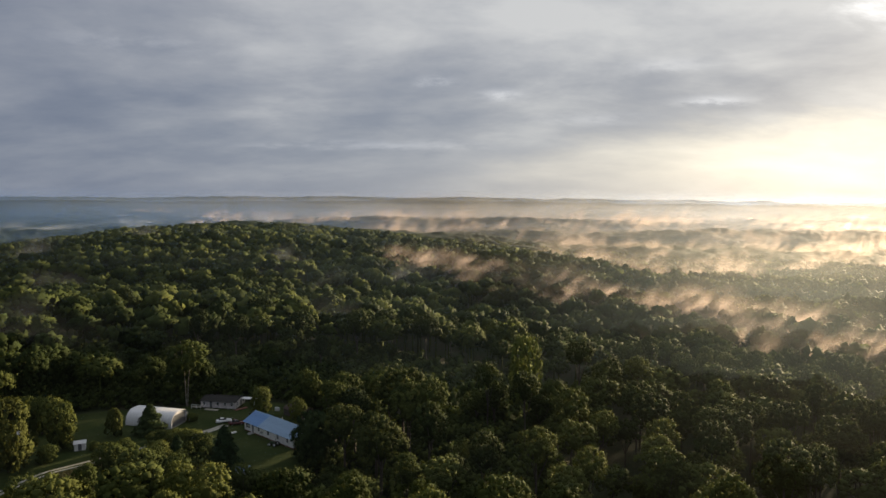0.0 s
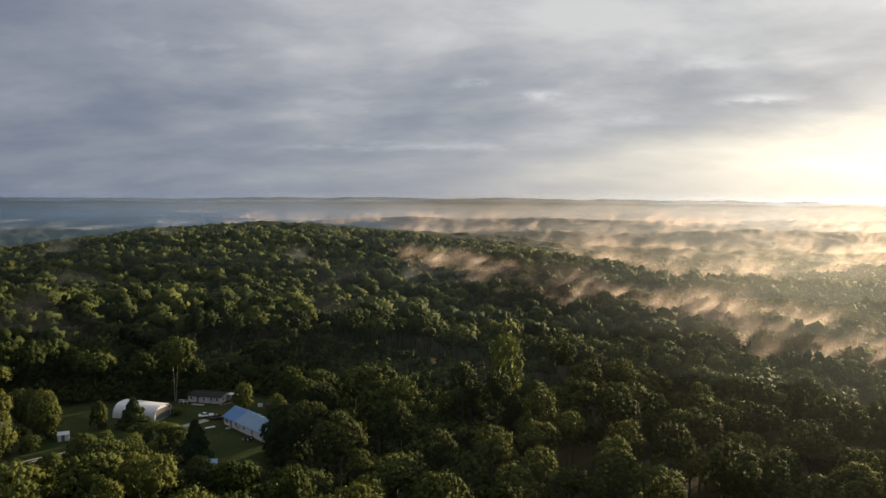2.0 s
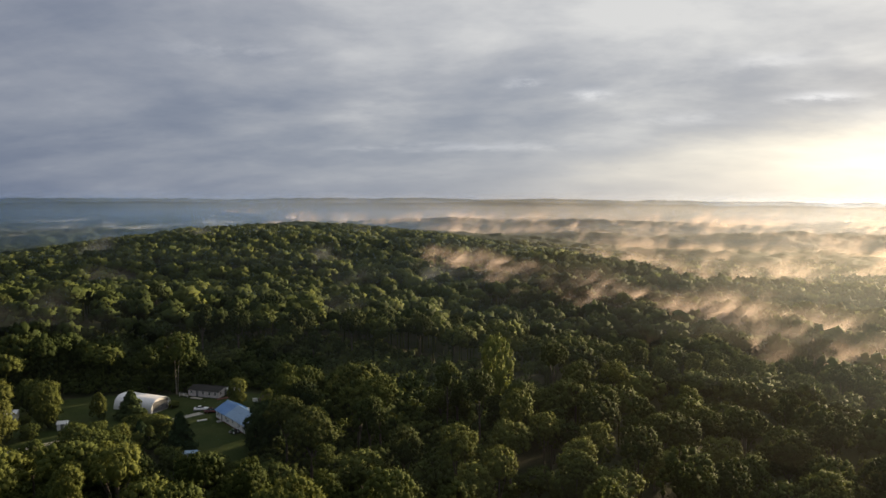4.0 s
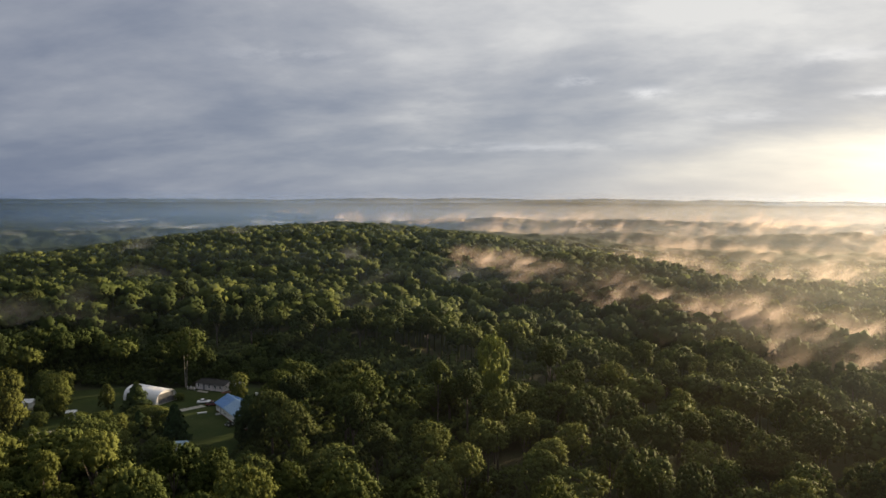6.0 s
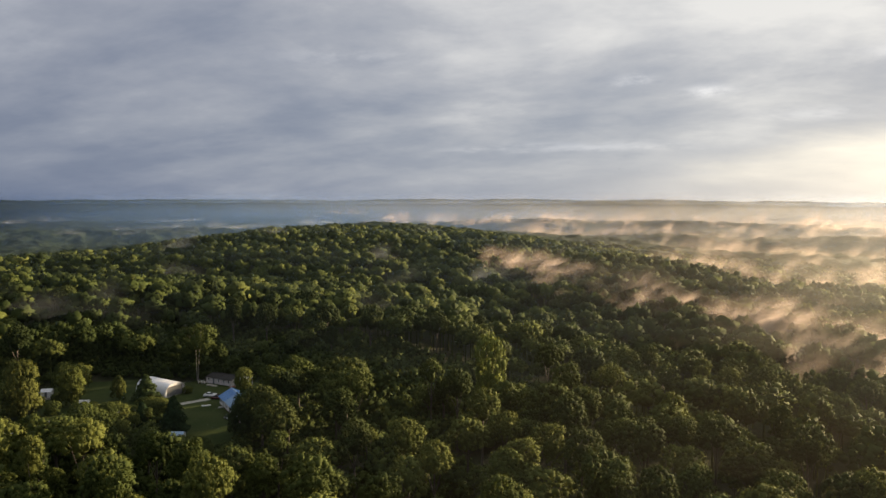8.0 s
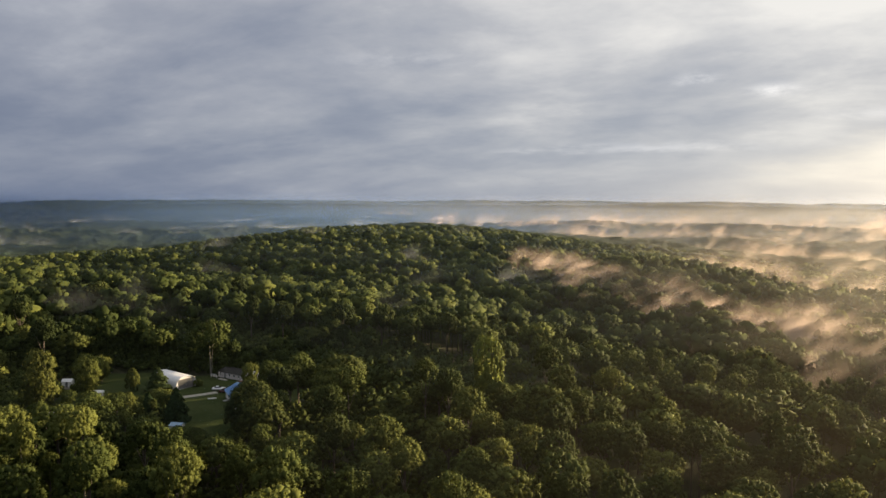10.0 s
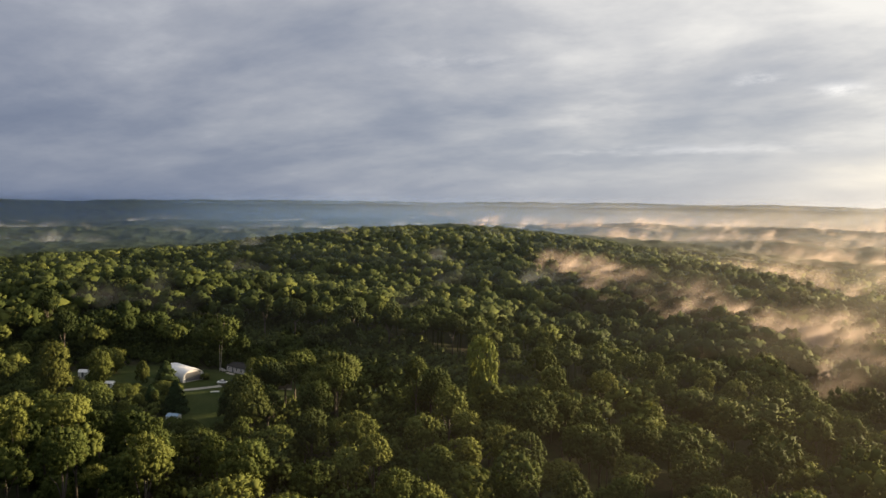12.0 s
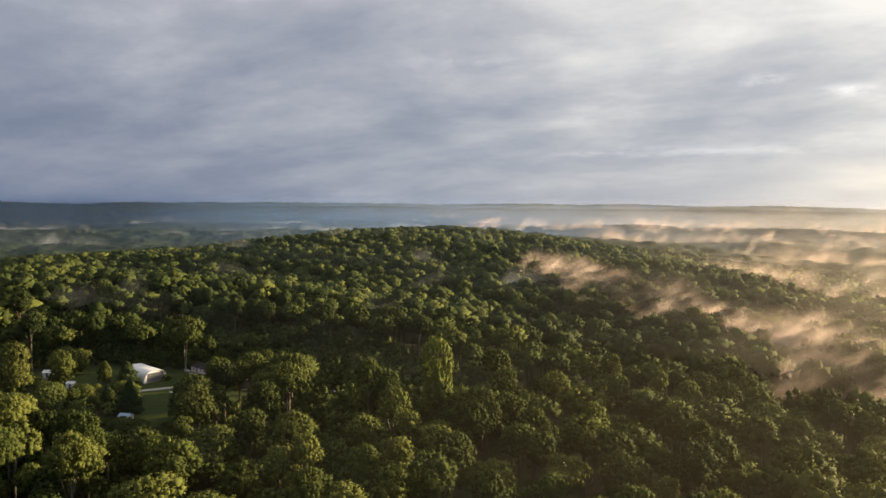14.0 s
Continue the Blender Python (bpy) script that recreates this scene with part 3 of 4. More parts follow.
def plant_plan():
    """Places of the woodland trees: x, y, top."""
    rng = np.random.default_rng(11)
    step = 11.3
    xs, ys = np.meshgrid(np.arange(-900, 640, step), np.arange(-70, 900, step * 0.87), indexing="ij")
    xs = xs + (np.arange(xs.shape[1]) % 2) * step / 2
    x = (xs + rng.uniform(-0.42, 0.42, xs.shape) * step).ravel()
    y = (ys + rng.uniform(-0.42, 0.42, xs.shape) * step).ravel()
    r, az = np.hypot(x - 50, y - 20), np.degrees(np.arctan2(x - 50, y - 20))
    keep = (r < 800) & (((az > -66) & (az < 43)) | (r < 120))
    d = edge_distance(x, y, YARD)
    ins = inside(x, y, YARD)
    keep &= ~ins & (d > 3.0)
    keep &= rng.uniform(0, 1, x.shape) > 0.04
    for mx, my, _, mw in MARKED + [(28, 233, 25, 1.0)]:
        keep &= np.hypot(x - mx, y - my) > 2.5 + 4.0 * mw
    # dark openings in the canopy
    for mx, my, ra, rb in ((17, 179, 11, 17), (43, 147, 6, 7), (96, 168, 7, 8), (-2, 224, 7, 8)):
        keep &= ((x - mx) / ra) ** 2 + ((y - my) / rb) ** 2 > 1
    for mx, my, mr in ((-15.5, 232, 7), (-46, 220, 9), (-101, 186, 6), (-45, 160, 8)):
        keep &= np.hypot(x - mx, y - my) > mr
    # an open lane from the cabin in the woods
    along, off = (x + 16) * 0.546 - (y - 232) * 0.838, (x + 16) * 0.838 + (y - 232) * 0.546
    keep &= ~((along > -3) & (along < 72) & (np.abs(off) < 7.5))
    x, y, d = x[keep], y[keep], d[keep]
    top = 20.5 * rng.uniform(0.62, 1.2, x.shape) + 1.5 * hashed(x, y, 60)
    # the tops even out on the hill
    far = np.clip((np.hypot(x - 50, y - 20) - 260) / 200, 0, 1)
    top = top * (1 - far) + (0.45 * top + 11.0 + 2.2 * hashed(x, y, 45)) * far
    # lower trees in the hollow behind the farm
    top = top * (1 - 0.42 * np.clip(1.3 * bell(x, y, -62, 256, 55, 11, 4), 0, 1)) * (1 - 0.55 * np.clip(1.3 * bell(x, y, -14, 247, 46, 15, -4), 0, 1))
    # young growth along the near side of the yard
    front = (y < 200) & (d < 34) & (x < -37)
    top = np.where(front, np.minimum(top, np.where((x < -72) & (x > -97), 2.8, 3.4) + 0.44 * d * rng.uniform(0.85, 1.1, x.shape) - land(x, y)), top)
    # low growth below the tool shed
    along, off = (x + 51) * 0.772 - (y - 167) * 0.635, (x + 51) * 0.635 + (y - 167) * 0.772
    top = np.where((along > 0) & (along < 60) & (np.abs(off - 4.5) < 9.5), np.minimum(top, np.maximum(0.25 * along - land(x, y), 1.5)), top)
    return x, y, top


def plant():
    rng = np.random.default_rng(23)
    x, y, h = plant_plan()
    g = land(x, y)
    order = np.argsort(np.hypot(x - 40, y - 30) + 1e4 * (y < 75))
    x, y, h, g = x[order], y[order], h[order], g[order]
    single = 236
    for i in range(single):
        tree(int(rng.integers(8)), x[i], y[i], g[i] + h[i], rng.uniform(0, 360), wide=rng.uniform(0.7, 1.25))
    for i, (mx, my, top, w) in enumerate(MARKED):
        # shade on the back wall and a few other trees comes from leaf colour
        tree((3 * i + 4) % 8, mx, my, top, mx * 7.0, wide=w * 17.0 / max(top - float(land(mx, my)), 14), leaf=SHADE_LEAF if my > 255 and mx < 10 or -30 < mx < -22 and my > 170 or mx < -130 or mx in (-12, -15, 10) else None)
    tree(8, 28, 233, 25.0, 40, wide=0.66, leaf=PALE_LEAF, label="bright yellow-green broadleaf tree standing above the woods")
    # the rest of the woods, coarser with distance, in three sheets of foliage
    r = np.hypot(x - 50, y - 20)
    levels = [("woods", 300, 12, 8, 14, 0.28, 10), ("woods_beyond", 520, 9, 5, 3, 0.48, 10), ("hill_woods", 1e9, 6, 4, 2, 0.62, 10)]
    for name, reach, mains, knobs, leaves, size, kinds in levels:
        idx = np.array([i for i in range(single, len(x)) if (r[i] <= reach and y[i] >= 75 or (name == "woods" and y[i] < 75))], int)
        idx = idx[~np.isin(idx, plant.done)]
        plant.done = np.concatenate([plant.done, idx])
        kits = []
        for k in range(kinds):
            v, f, nor = crown_arrays(np.random.default_rng(500 + k + mains), mains, knobs, leaves, size, rng.uniform(5.0, 6.8), rng.uniform(3.6, 5.0), dome=0.35 if mains > 10 else 0.55 if mains > 6 else 0.7, core=(0.55, 0.80) if mains > 10 else (0.75, 1.0))
            rise = HEIGHT - v[:, 2].max()
            v[:, 2] += rise
            if mains > 6:
                tv, tf = tube(rng, [(0, 0, -2), (0, 0, rise)], (0.36, 0.2), 4)
                v, f = merged([(v, f), (tv, tf)])
                nor = np.concatenate([nor, tv * (1, 1, 0) / 0.36])
            kits.append((v.astype(np.float32), f, nor.astype(np.float32)))
        vs, fs, ns, ts, k = [], [], [], [], 0
        for i in idx:
            v, f, nor = kits[int(rng.integers(kinds))]
            a, s = rng.uniform(0, 6.2832), h[i] / HEIGHT
            w = s * rng.uniform(0.78, 1.3) if h[i] > 12 else max(s, 0.45)
            w *= 1.3 if y[i] < 75 else 1.0
            c, q = math.cos(a) * w, math.sin(a) * w
            p = np.empty_like(v)
            p[:, 0], p[:, 1], p[:, 2] = v[:, 0] * c - v[:, 1] * q + x[i], v[:, 0] * q + v[:, 1] * c + y[i], v[:, 2] * s + g[i]
            q, c = q / w, c / w
            ns.append(np.stack([nor[:, 0] * c - nor[:, 1] * q, nor[:, 0] * q + nor[:, 1] * c, nor[:, 2]], -1))
            # tint lowered past y 225 and behind the farm, standing in for shade
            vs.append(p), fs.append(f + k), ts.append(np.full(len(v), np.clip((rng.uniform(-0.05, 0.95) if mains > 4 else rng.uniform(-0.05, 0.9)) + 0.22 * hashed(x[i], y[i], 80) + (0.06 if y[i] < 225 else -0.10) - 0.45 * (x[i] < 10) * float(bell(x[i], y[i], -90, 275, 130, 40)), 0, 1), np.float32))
            k += len(v)
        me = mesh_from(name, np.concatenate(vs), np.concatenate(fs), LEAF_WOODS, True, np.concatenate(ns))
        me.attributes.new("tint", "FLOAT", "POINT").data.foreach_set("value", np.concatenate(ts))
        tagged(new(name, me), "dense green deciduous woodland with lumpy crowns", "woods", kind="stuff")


plant.done = np.zeros(0, int)
plant()


def undergrowth():
    """Shrubs and saplings that close the edge of the woods round the yard."""
    rng = np.random.default_rng(61)
    xs, ys = np.meshgrid(np.arange(-215, 52, 4.3), np.arange(105, 296, 4.3), indexing="ij")
    x, y = (xs + rng.uniform(-1.6, 1.6, xs.shape)).ravel(), (ys + rng.uniform(-1.6, 1.6, xs.shape)).ravel()
    d = edge_distance(x, y, YARD)
    keep = ~inside(x, y, YARD) & (d > 1.0) & ((d < np.where(y < 200, 36, 66)) | (np.abs(x - 43) + np.abs(y - 147) < 12) | (bell(x, y, -62, 256, 55, 11, 4) > 0.35) | (bell(x, y, -10, 247, 46, 15, -4) > 0.3) | (((x - 20) / 15) ** 2 + ((y - 180) / 20) ** 2 < 1) | (((x - 30) / 16) ** 2 + ((y - 222) / 16) ** 2 < 1) | ((np.abs((x + 16) * 0.838 + (y - 232) * 0.546) < 9) & ((x + 16) * 0.546 - (y - 232) * 0.838 > 4) & (y > 160))) & (np.hypot(x + 15, y - 231) > 8) & (np.hypot(x + 123, y - 193) > 5)
    x, y, d = x[keep], y[keep], d[keep]
    kits = [crown_arrays(np.random.default_rng(700 + k), 3, 4, 4, 0.32, 2.3, 1.8) for k in range(5)]
    vs, fs, ns, ts, k = [], [], [], [], 0
    for i in range(len(x)):
        v, f, nor = kits[int(rng.integers(5))]
        s = rng.uniform(0.7, 1.25) * min(1.0 + d[i] * 0.045, 1.7 if y[i] < 205 else 2.4)
        # darker tints past y 215 paint in the shade below the back woods
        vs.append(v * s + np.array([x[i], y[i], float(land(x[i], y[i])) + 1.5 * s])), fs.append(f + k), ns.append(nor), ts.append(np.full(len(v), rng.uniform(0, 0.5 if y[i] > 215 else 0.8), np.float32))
        k += len(v)
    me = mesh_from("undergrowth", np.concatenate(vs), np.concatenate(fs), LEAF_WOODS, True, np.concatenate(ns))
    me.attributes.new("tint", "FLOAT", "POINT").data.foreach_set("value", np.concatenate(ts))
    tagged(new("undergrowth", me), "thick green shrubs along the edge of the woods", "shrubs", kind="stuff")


undergrowth()

# ---- mist ----


def vapour(name, sheets, mat, label, category):
    """Joins sheets of (places, uv, thickness), each a grid, into one body of vapour."""
    vs, fs, us, ts, k = [], [], [], [], 0
    for p, uv, thick in sheets:
        nu, nv = p.shape[:2]
        vs.append(p.reshape(-1, 3)), us.append(uv.reshape(-1, 2)), fs.append(grid_faces(nu, nv) + k)
        ts.append(np.full(nu * nv, thick, np.float32))
        k += nu * nv
    faces = np.concatenate(fs)
    me = mesh_from(name, np.concatenate(vs), faces, mat, True)
    me.uv_layers.new(name="UVMap").data.foreach_set("uv", np.concatenate(us).astype(np.float32)[faces.ravel()].ravel())
    me.attributes.new("thickness", "FLOAT", "POINT").data.foreach_set("value", np.concatenate(ts))
    tagged(new(name, me), label, category, kind="stuff")


def plume(rng, x, y, length, height, lift, thick):
    """A leaning, curling sheet of vapour rising off the canopy."""
    nu, nv = 15, 8
    turn = rng.normal(0.2, 0.3)
    u, v = np.meshgrid(np.linspace(0, 1, nu), np.linspace(0, 1, nv), indexing="ij")
    along, up, wave = (u - 0.5) * length, v * height, rng.uniform(0, 6.28)
    px = x + along * math.cos(turn) + up * 0.8
    py = y + along * math.sin(turn) + 5 * np.sin(u * 5 + wave) * (0.4 + v) + up * 0.3
    base = land(px, py) + 13 + lift
    base = base.mean() * 0.5 + base * 0.5
    pz = base + up * (0.8 + 0.3 * np.sin(u * 7 + wave * 2))
    return np.stack([px, py, pz], -1), np.stack([u, v], -1), thick


CREEK = [(-42, 545), (-10, 500), (38, 457), (90, 426), (124, 402), (150, 362), (172, 318), (205, 275)]
BEHIND = [(95, 655), (128, 590), (180, 542), (225, 560), (265, 640), (335, 770)]


def strewn(rng, line, off):
    """A random place along a plan line, off to its sides by about off metres."""
    t = rng.uniform(0, len(line) - 1.001)
    (ax, ay), (bx, by), f = line[int(t)], line[int(t) + 1], t % 1
    return ax + (bx - ax) * f + rng.normal(0, off), ay + (by - ay) * f + rng.normal(0, off)


def make_mist():
    rng = np.random.default_rng(5)
    sheets = []
    # along the creek, from the slope of the hill towards the sun
    for i in range(240):
        x, y = strewn(rng, CREEK, 13)
        sheets.append(plume(rng, x, y, rng.uniform(22, 52), rng.uniform(9, 20), rng.uniform(-3, 2), rng.uniform(0.16, 0.46)))
    for i in range(70):
        x, y = strewn(rng, CREEK[4:], 24)
        sheets.append(plume(rng, x + 14, y + 10, rng.uniform(24, 60), rng.uniform(9, 20), rng.uniform(-3, 2), rng.uniform(0.10, 0.28)))
    # behind the spur
    for i in range(80):
        x, y = strewn(rng, BEHIND, 16)
        sheets.append(plume(rng, x, y, rng.uniform(30, 70), rng.uniform(10, 24), rng.uniform(-3, 2), rng.uniform(0.16, 0.46)))
    # over the low ground on the sun's side
    for i in range(200):
        az, r = radians(rng.uniform(-8, 44)), 620 * 3.2 ** rng.uniform(0, 1)
        if math.degrees(az) < 6 and r < 900:
            continue
        s = 0.7 + r / 1300
        sheets.append(plume(rng, 50 + r * math.sin(az), 20 + r * math.cos(az), rng.uniform(40, 110) * s, rng.uniform(12, 26) * s, rng.uniform(-3, 2), rng.uniform(0.20, 0.55)))
    for i in range(90):
        az, r = radians(rng.uniform(-24, 44)), 1500 * 2.1 ** rng.uniform(0, 1)
        sheets.append(plume(rng, 50 + r * math.sin(az), 20 + r * math.cos(az), rng.uniform(120, 300), rng.uniform(18, 38), rng.uniform(-2, 4), rng.uniform(0.2, 0.6)))
    vapour("mist", sheets, MIST, "warm wisps of morning mist rising off the treetops", "mist")
    sheets = []
    # thin scraps on the hill and in the hollow by the farm
    for x, y in ((-150, 470), (-120, 500), (-210, 520), (-260, 560), (-352, 585), (-60, 330), (-190, 262), (-225, 255), (-330, 700), (-165, 258), (-95, 420), (-310, 480), (-20, 470), (-240, 420), (-200, 600), (-120, 640)):
        for k in range(2):
            sheets.append(plume(rng, x + rng.normal(0, 8), y + rng.normal(0, 8), rng.uniform(40, 65), rng.uniform(14, 24), -3, 0.15))
    # beyond the hill
    for i in range(46):
        az, r = radians(rng.uniform(-66, -6)), rng.uniform(1100, 2600)
        sheets.append(plume(rng, 50 + r * math.sin(az), 20 + r * math.cos(az), rng.uniform(130, 360), rng.uniform(12, 26), rng.uniform(-2, 4), rng.uniform(0.3, 0.7)))
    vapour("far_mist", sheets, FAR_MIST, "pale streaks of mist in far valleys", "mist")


def bank(r, a0, a1, low, top, thick):
    """A long bank of haze on an arc round the open country."""
    nu, nv = 70, 10
    u, v = np.meshgrid(np.linspace(0, 1, nu), np.linspace(0, 1, nv), indexing="ij")
    az = np.radians(a0 + (a1 - a0) * u)
    x, y = 50 + r * np.sin(az), 20 + r * np.cos(az)
    g = land(x, y)
    return np.stack([x, y, g * 0.6 + g.mean() * 0.4 + low + v * top], -1), np.stack([u, v], -1), thick


def veil(y, x0, x1, top, thick):
    """Thin haze in the air over the near woods, thickening towards the sun."""
    nu, nv = 40, 8
    u, v = np.meshgrid(np.linspace(0, 1, nu), np.linspace(0, 1, nv), indexing="ij")
    return np.stack([x0 + (x1 - x0) * u, y + 18 * np.sin(u * 4) + 0 * v, -18 + v * top], -1), np.stack([u, v], -1), thick


def make_haze():
    for y, x0, x1, thick in ((104, -10, 460, 0.12), (150, 0, 560, 0.13), (205, 10, 660, 0.14)):
        vapour("thin_haze", [veil(y, x0, x1, 95, thick)], VEIL, "thin bright haze in the air over the near woods", "haze")
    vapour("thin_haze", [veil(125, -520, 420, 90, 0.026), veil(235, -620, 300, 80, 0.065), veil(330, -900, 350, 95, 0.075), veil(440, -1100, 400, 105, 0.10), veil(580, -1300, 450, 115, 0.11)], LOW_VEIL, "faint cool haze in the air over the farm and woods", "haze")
    vapour("haze", [bank(r, -8 - k * 2.2, 92, 12, 58, thick) for k, (r, thick) in enumerate(((300, 0.065), (380, 0.07), (460, 0.075), (550, 0.075), (650, 0.08), (760, 0.08), (900, 0.08), (1060, 0.08), (1250, 0.08)))],
           HAZE, "soft banks of bright morning haze over the valley", "haze")
    vapour("haze", [bank(1450 * 1.14 ** k, -34 - 3 * k, 84 + 3 * k, 14, 58 + 4 * k, 0.05 + 0.020 * k) for k in range(9)], PALE_HAZE, "pale even haze over the far lowland", "haze")
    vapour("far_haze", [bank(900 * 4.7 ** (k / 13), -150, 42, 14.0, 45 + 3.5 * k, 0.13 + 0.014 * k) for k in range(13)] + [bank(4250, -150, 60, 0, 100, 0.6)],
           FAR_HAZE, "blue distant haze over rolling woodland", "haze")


make_mist()
make_haze()

# ---- the farm ----


def part(name, bm, mat, parent, label="", smooth=False):
    """Links a bmesh as one mesh object under a thing or a part."""
    me = bpy.data.meshes.new(name)
    bmesh.ops.recalc_face_normals(bm, faces=bm.faces[:])
    bm.to_mesh(me)
    bm.free()
    if smooth:
        me.polygons.foreach_set("use_smooth", np.ones(len(me.polygons), bool))
    me.materials.append(mat)
    ob = new(name, me)
    ob.parent = parent
    return tagged(ob, label)


def box(bm, x0, y0, z0, x1, y1, z1, bevel=0.0):
    vs = [bm.verts.new((x, y, z)) for x in (x0, x1) for y in (y0, y1) for z in (z0, z1)]
    fs = [bm.faces.new([vs[i] for i in q]) for q in ((0, 1, 3, 2), (4, 6, 7, 5), (0, 4, 5, 1), (2, 3, 7, 6), (0, 2, 6, 4), (1, 5, 7, 3))]
    if bevel:
        es = list({e for f in fs for e in f.edges})
        bmesh.ops.bevel(bm, geom=es, offset=bevel, segments=2, affect="EDGES", clamp_overlap=True)
    return bm


def boxed(*a, **k):
    return box(bmesh.new(), *a, **k)


def prism(points, y0, y1):
    """An outline in x, z drawn out along y."""
    bm = bmesh.new()
    a = [bm.verts.new((x, y0, z)) for x, z in points]
    b = [bm.verts.new((x, y1, z)) for x, z in points]
    bm.faces.new(a), bm.faces.new(b[::-1])
    for i in range(len(points)):
        j = (i + 1) % len(points)
        bm.faces.new((a[i], a[j], b[j], b[i]))
    return bm


def disc(radius, x0, x1, sides=20, hole=0.0):
    """A wheel-like drum about the y axis from x0 to x1."""
    bm = bmesh.new()
    bmesh.ops.create_cone(bm, cap_ends=True, segments=sides, radius1=radius, radius2=radius, depth=x1 - x0, matrix=Matrix.Translation((0, (x0 + x1) / 2, 0)) @ Matrix.Rotation(radians(90), 4, "X"))
    bmesh.ops.bevel(bm, geom=[e for e in bm.edges if len(e.link_faces) == 2 and any(len(f.verts) > 4 for f in e.link_faces)], offset=radius * 0.08, segments=1, affect="EDGES")
    return bm


def thing(name, x, y, turn, label, category, group="", z=None):
    root = new(name)
    root.matrix_basis = pose(x, y, G0 if z is None else z, 0, 0, turn)
    return tagged(root, label, category, group)


def wall(root, length, height, place, openings, mat, label=""):
    """An upright wall along x with openings (x, width, sill, head) cut through it; place: its pose in the house."""
    bm, t, at = bmesh.new(), 0.16, 0.0
    for x, w, sill, head in sorted(openings):
        if x > at:
            box(bm, at, 0, 0, x, t, height)
        if sill > 0:
            box(bm, x, 0, 0, x + w, t, sill)
        box(bm, x, 0, head, x + w, t, height)
        at = x + w
    box(bm, at, 0, 0, length, t, height)
    ob = part("wall", bm, mat, root, label)
    ob.matrix_basis = place
    for x, w, sill, head in openings:
        if sill > 0:
            f = bmesh.new()
            for b in ((x - 0.07, -0.03, sill - 0.07, x, 0.07, head + 0.07), (x + w, -0.03, sill - 0.07, x + w + 0.07, 0.07, head + 0.07),
                      (x, -0.03, head, x + w, 0.07, head + 0.07), (x, -0.05, sill - 0.07, x + w, 0.07, sill), (x, 0.0, (sill + head) / 2 - 0.03, x + w, 0.06, (sill + head) / 2 + 0.03)):
                box(f, *b)
            win = part("window", f, TRIM, root, "white-framed sash window")
            win.matrix_basis = place
            part("pane", boxed(x, 0.09, sill, x + w, 0.11, head), GLASS, win, "dark reflecting glass")
        else:
            d = part("door", boxed(x + 0.02, 0.05, 0.02, x + w - 0.02, 0.10, head - 0.02), GREY_DOOR, root, "grey panel door")
            d.matrix_basis = place
            part("handle", boxed(x + w - 0.18, 0.0, 1.0, x + w - 0.10, 0.05, 1.08, 0.01), STEEL, d, "metal handle")
    return ob


def gable(root, width, height, place, mat):
    bm = bmesh.new()
    f = bm.faces.new([bm.verts.new(p) for p in ((0, 0, 0), (width, 0, 0), (width / 2, 0, height))])
    r = bmesh.ops.extrude_face_region(bm, geom=[f])
    bmesh.ops.translate(bm, verts=[v for v in r["geom"] if isinstance(v, bmesh.types.BMVert)], vec=(0, 0.16, 0))
    part("gable", bm, mat, root).matrix_basis = place


def sheet_roof(root, length, width, eave, rise, over, sheets, mats, thick=0.06):
    """Two slopes of ribbed metal sheets, and a ridge cap."""
    run, w = width / 2 + over, (length + 2 * over) / sheets
    slope = math.atan2(rise, width / 2)
    reach = run / math.cos(slope)
    shared = {}
    for side in (0, 1):
        for i in range(sheets):
            mat = mats(i, side)
            if mat not in shared:
                bm = boxed(0.004, 0, 0, w - 0.004, reach, thick)
                for k in range(3):
                    x = w * (k + 0.5) / 3
                    box(bm, x - 0.03, 0, thick, x + 0.03, reach, thick + 0.035)
                ob = part("roof_sheet", bm, mat, root)
                shared[mat] = ob.data
            else:
                ob = new("roof_sheet", shared[mat])
                ob.parent = root
            low = eave - over * math.tan(slope)
            if side == 0:
                ob.matrix_basis = Matrix.Translation((-over + i * w, -over, low)) @ Matrix.Rotation(slope, 4, "X")
            else:
                ob.matrix_basis = Matrix.Translation((-over + (i + 1) * w, width + over, low)) @ Matrix.Rotation(math.pi, 4, "Z") @ Matrix.Rotation(slope, 4, "X")
    top = eave + rise + thick
    part("ridge_cap", prism([(-0.22, -0.05), (0, 0.06), (0.22, -0.05), (0, 0.10)], -over, length + over), mats(sheets - 1, 0), root).matrix_basis = Matrix.Translation((0, width / 2, top)) @ Matrix.Rotation(radians(-90), 4, "Z")


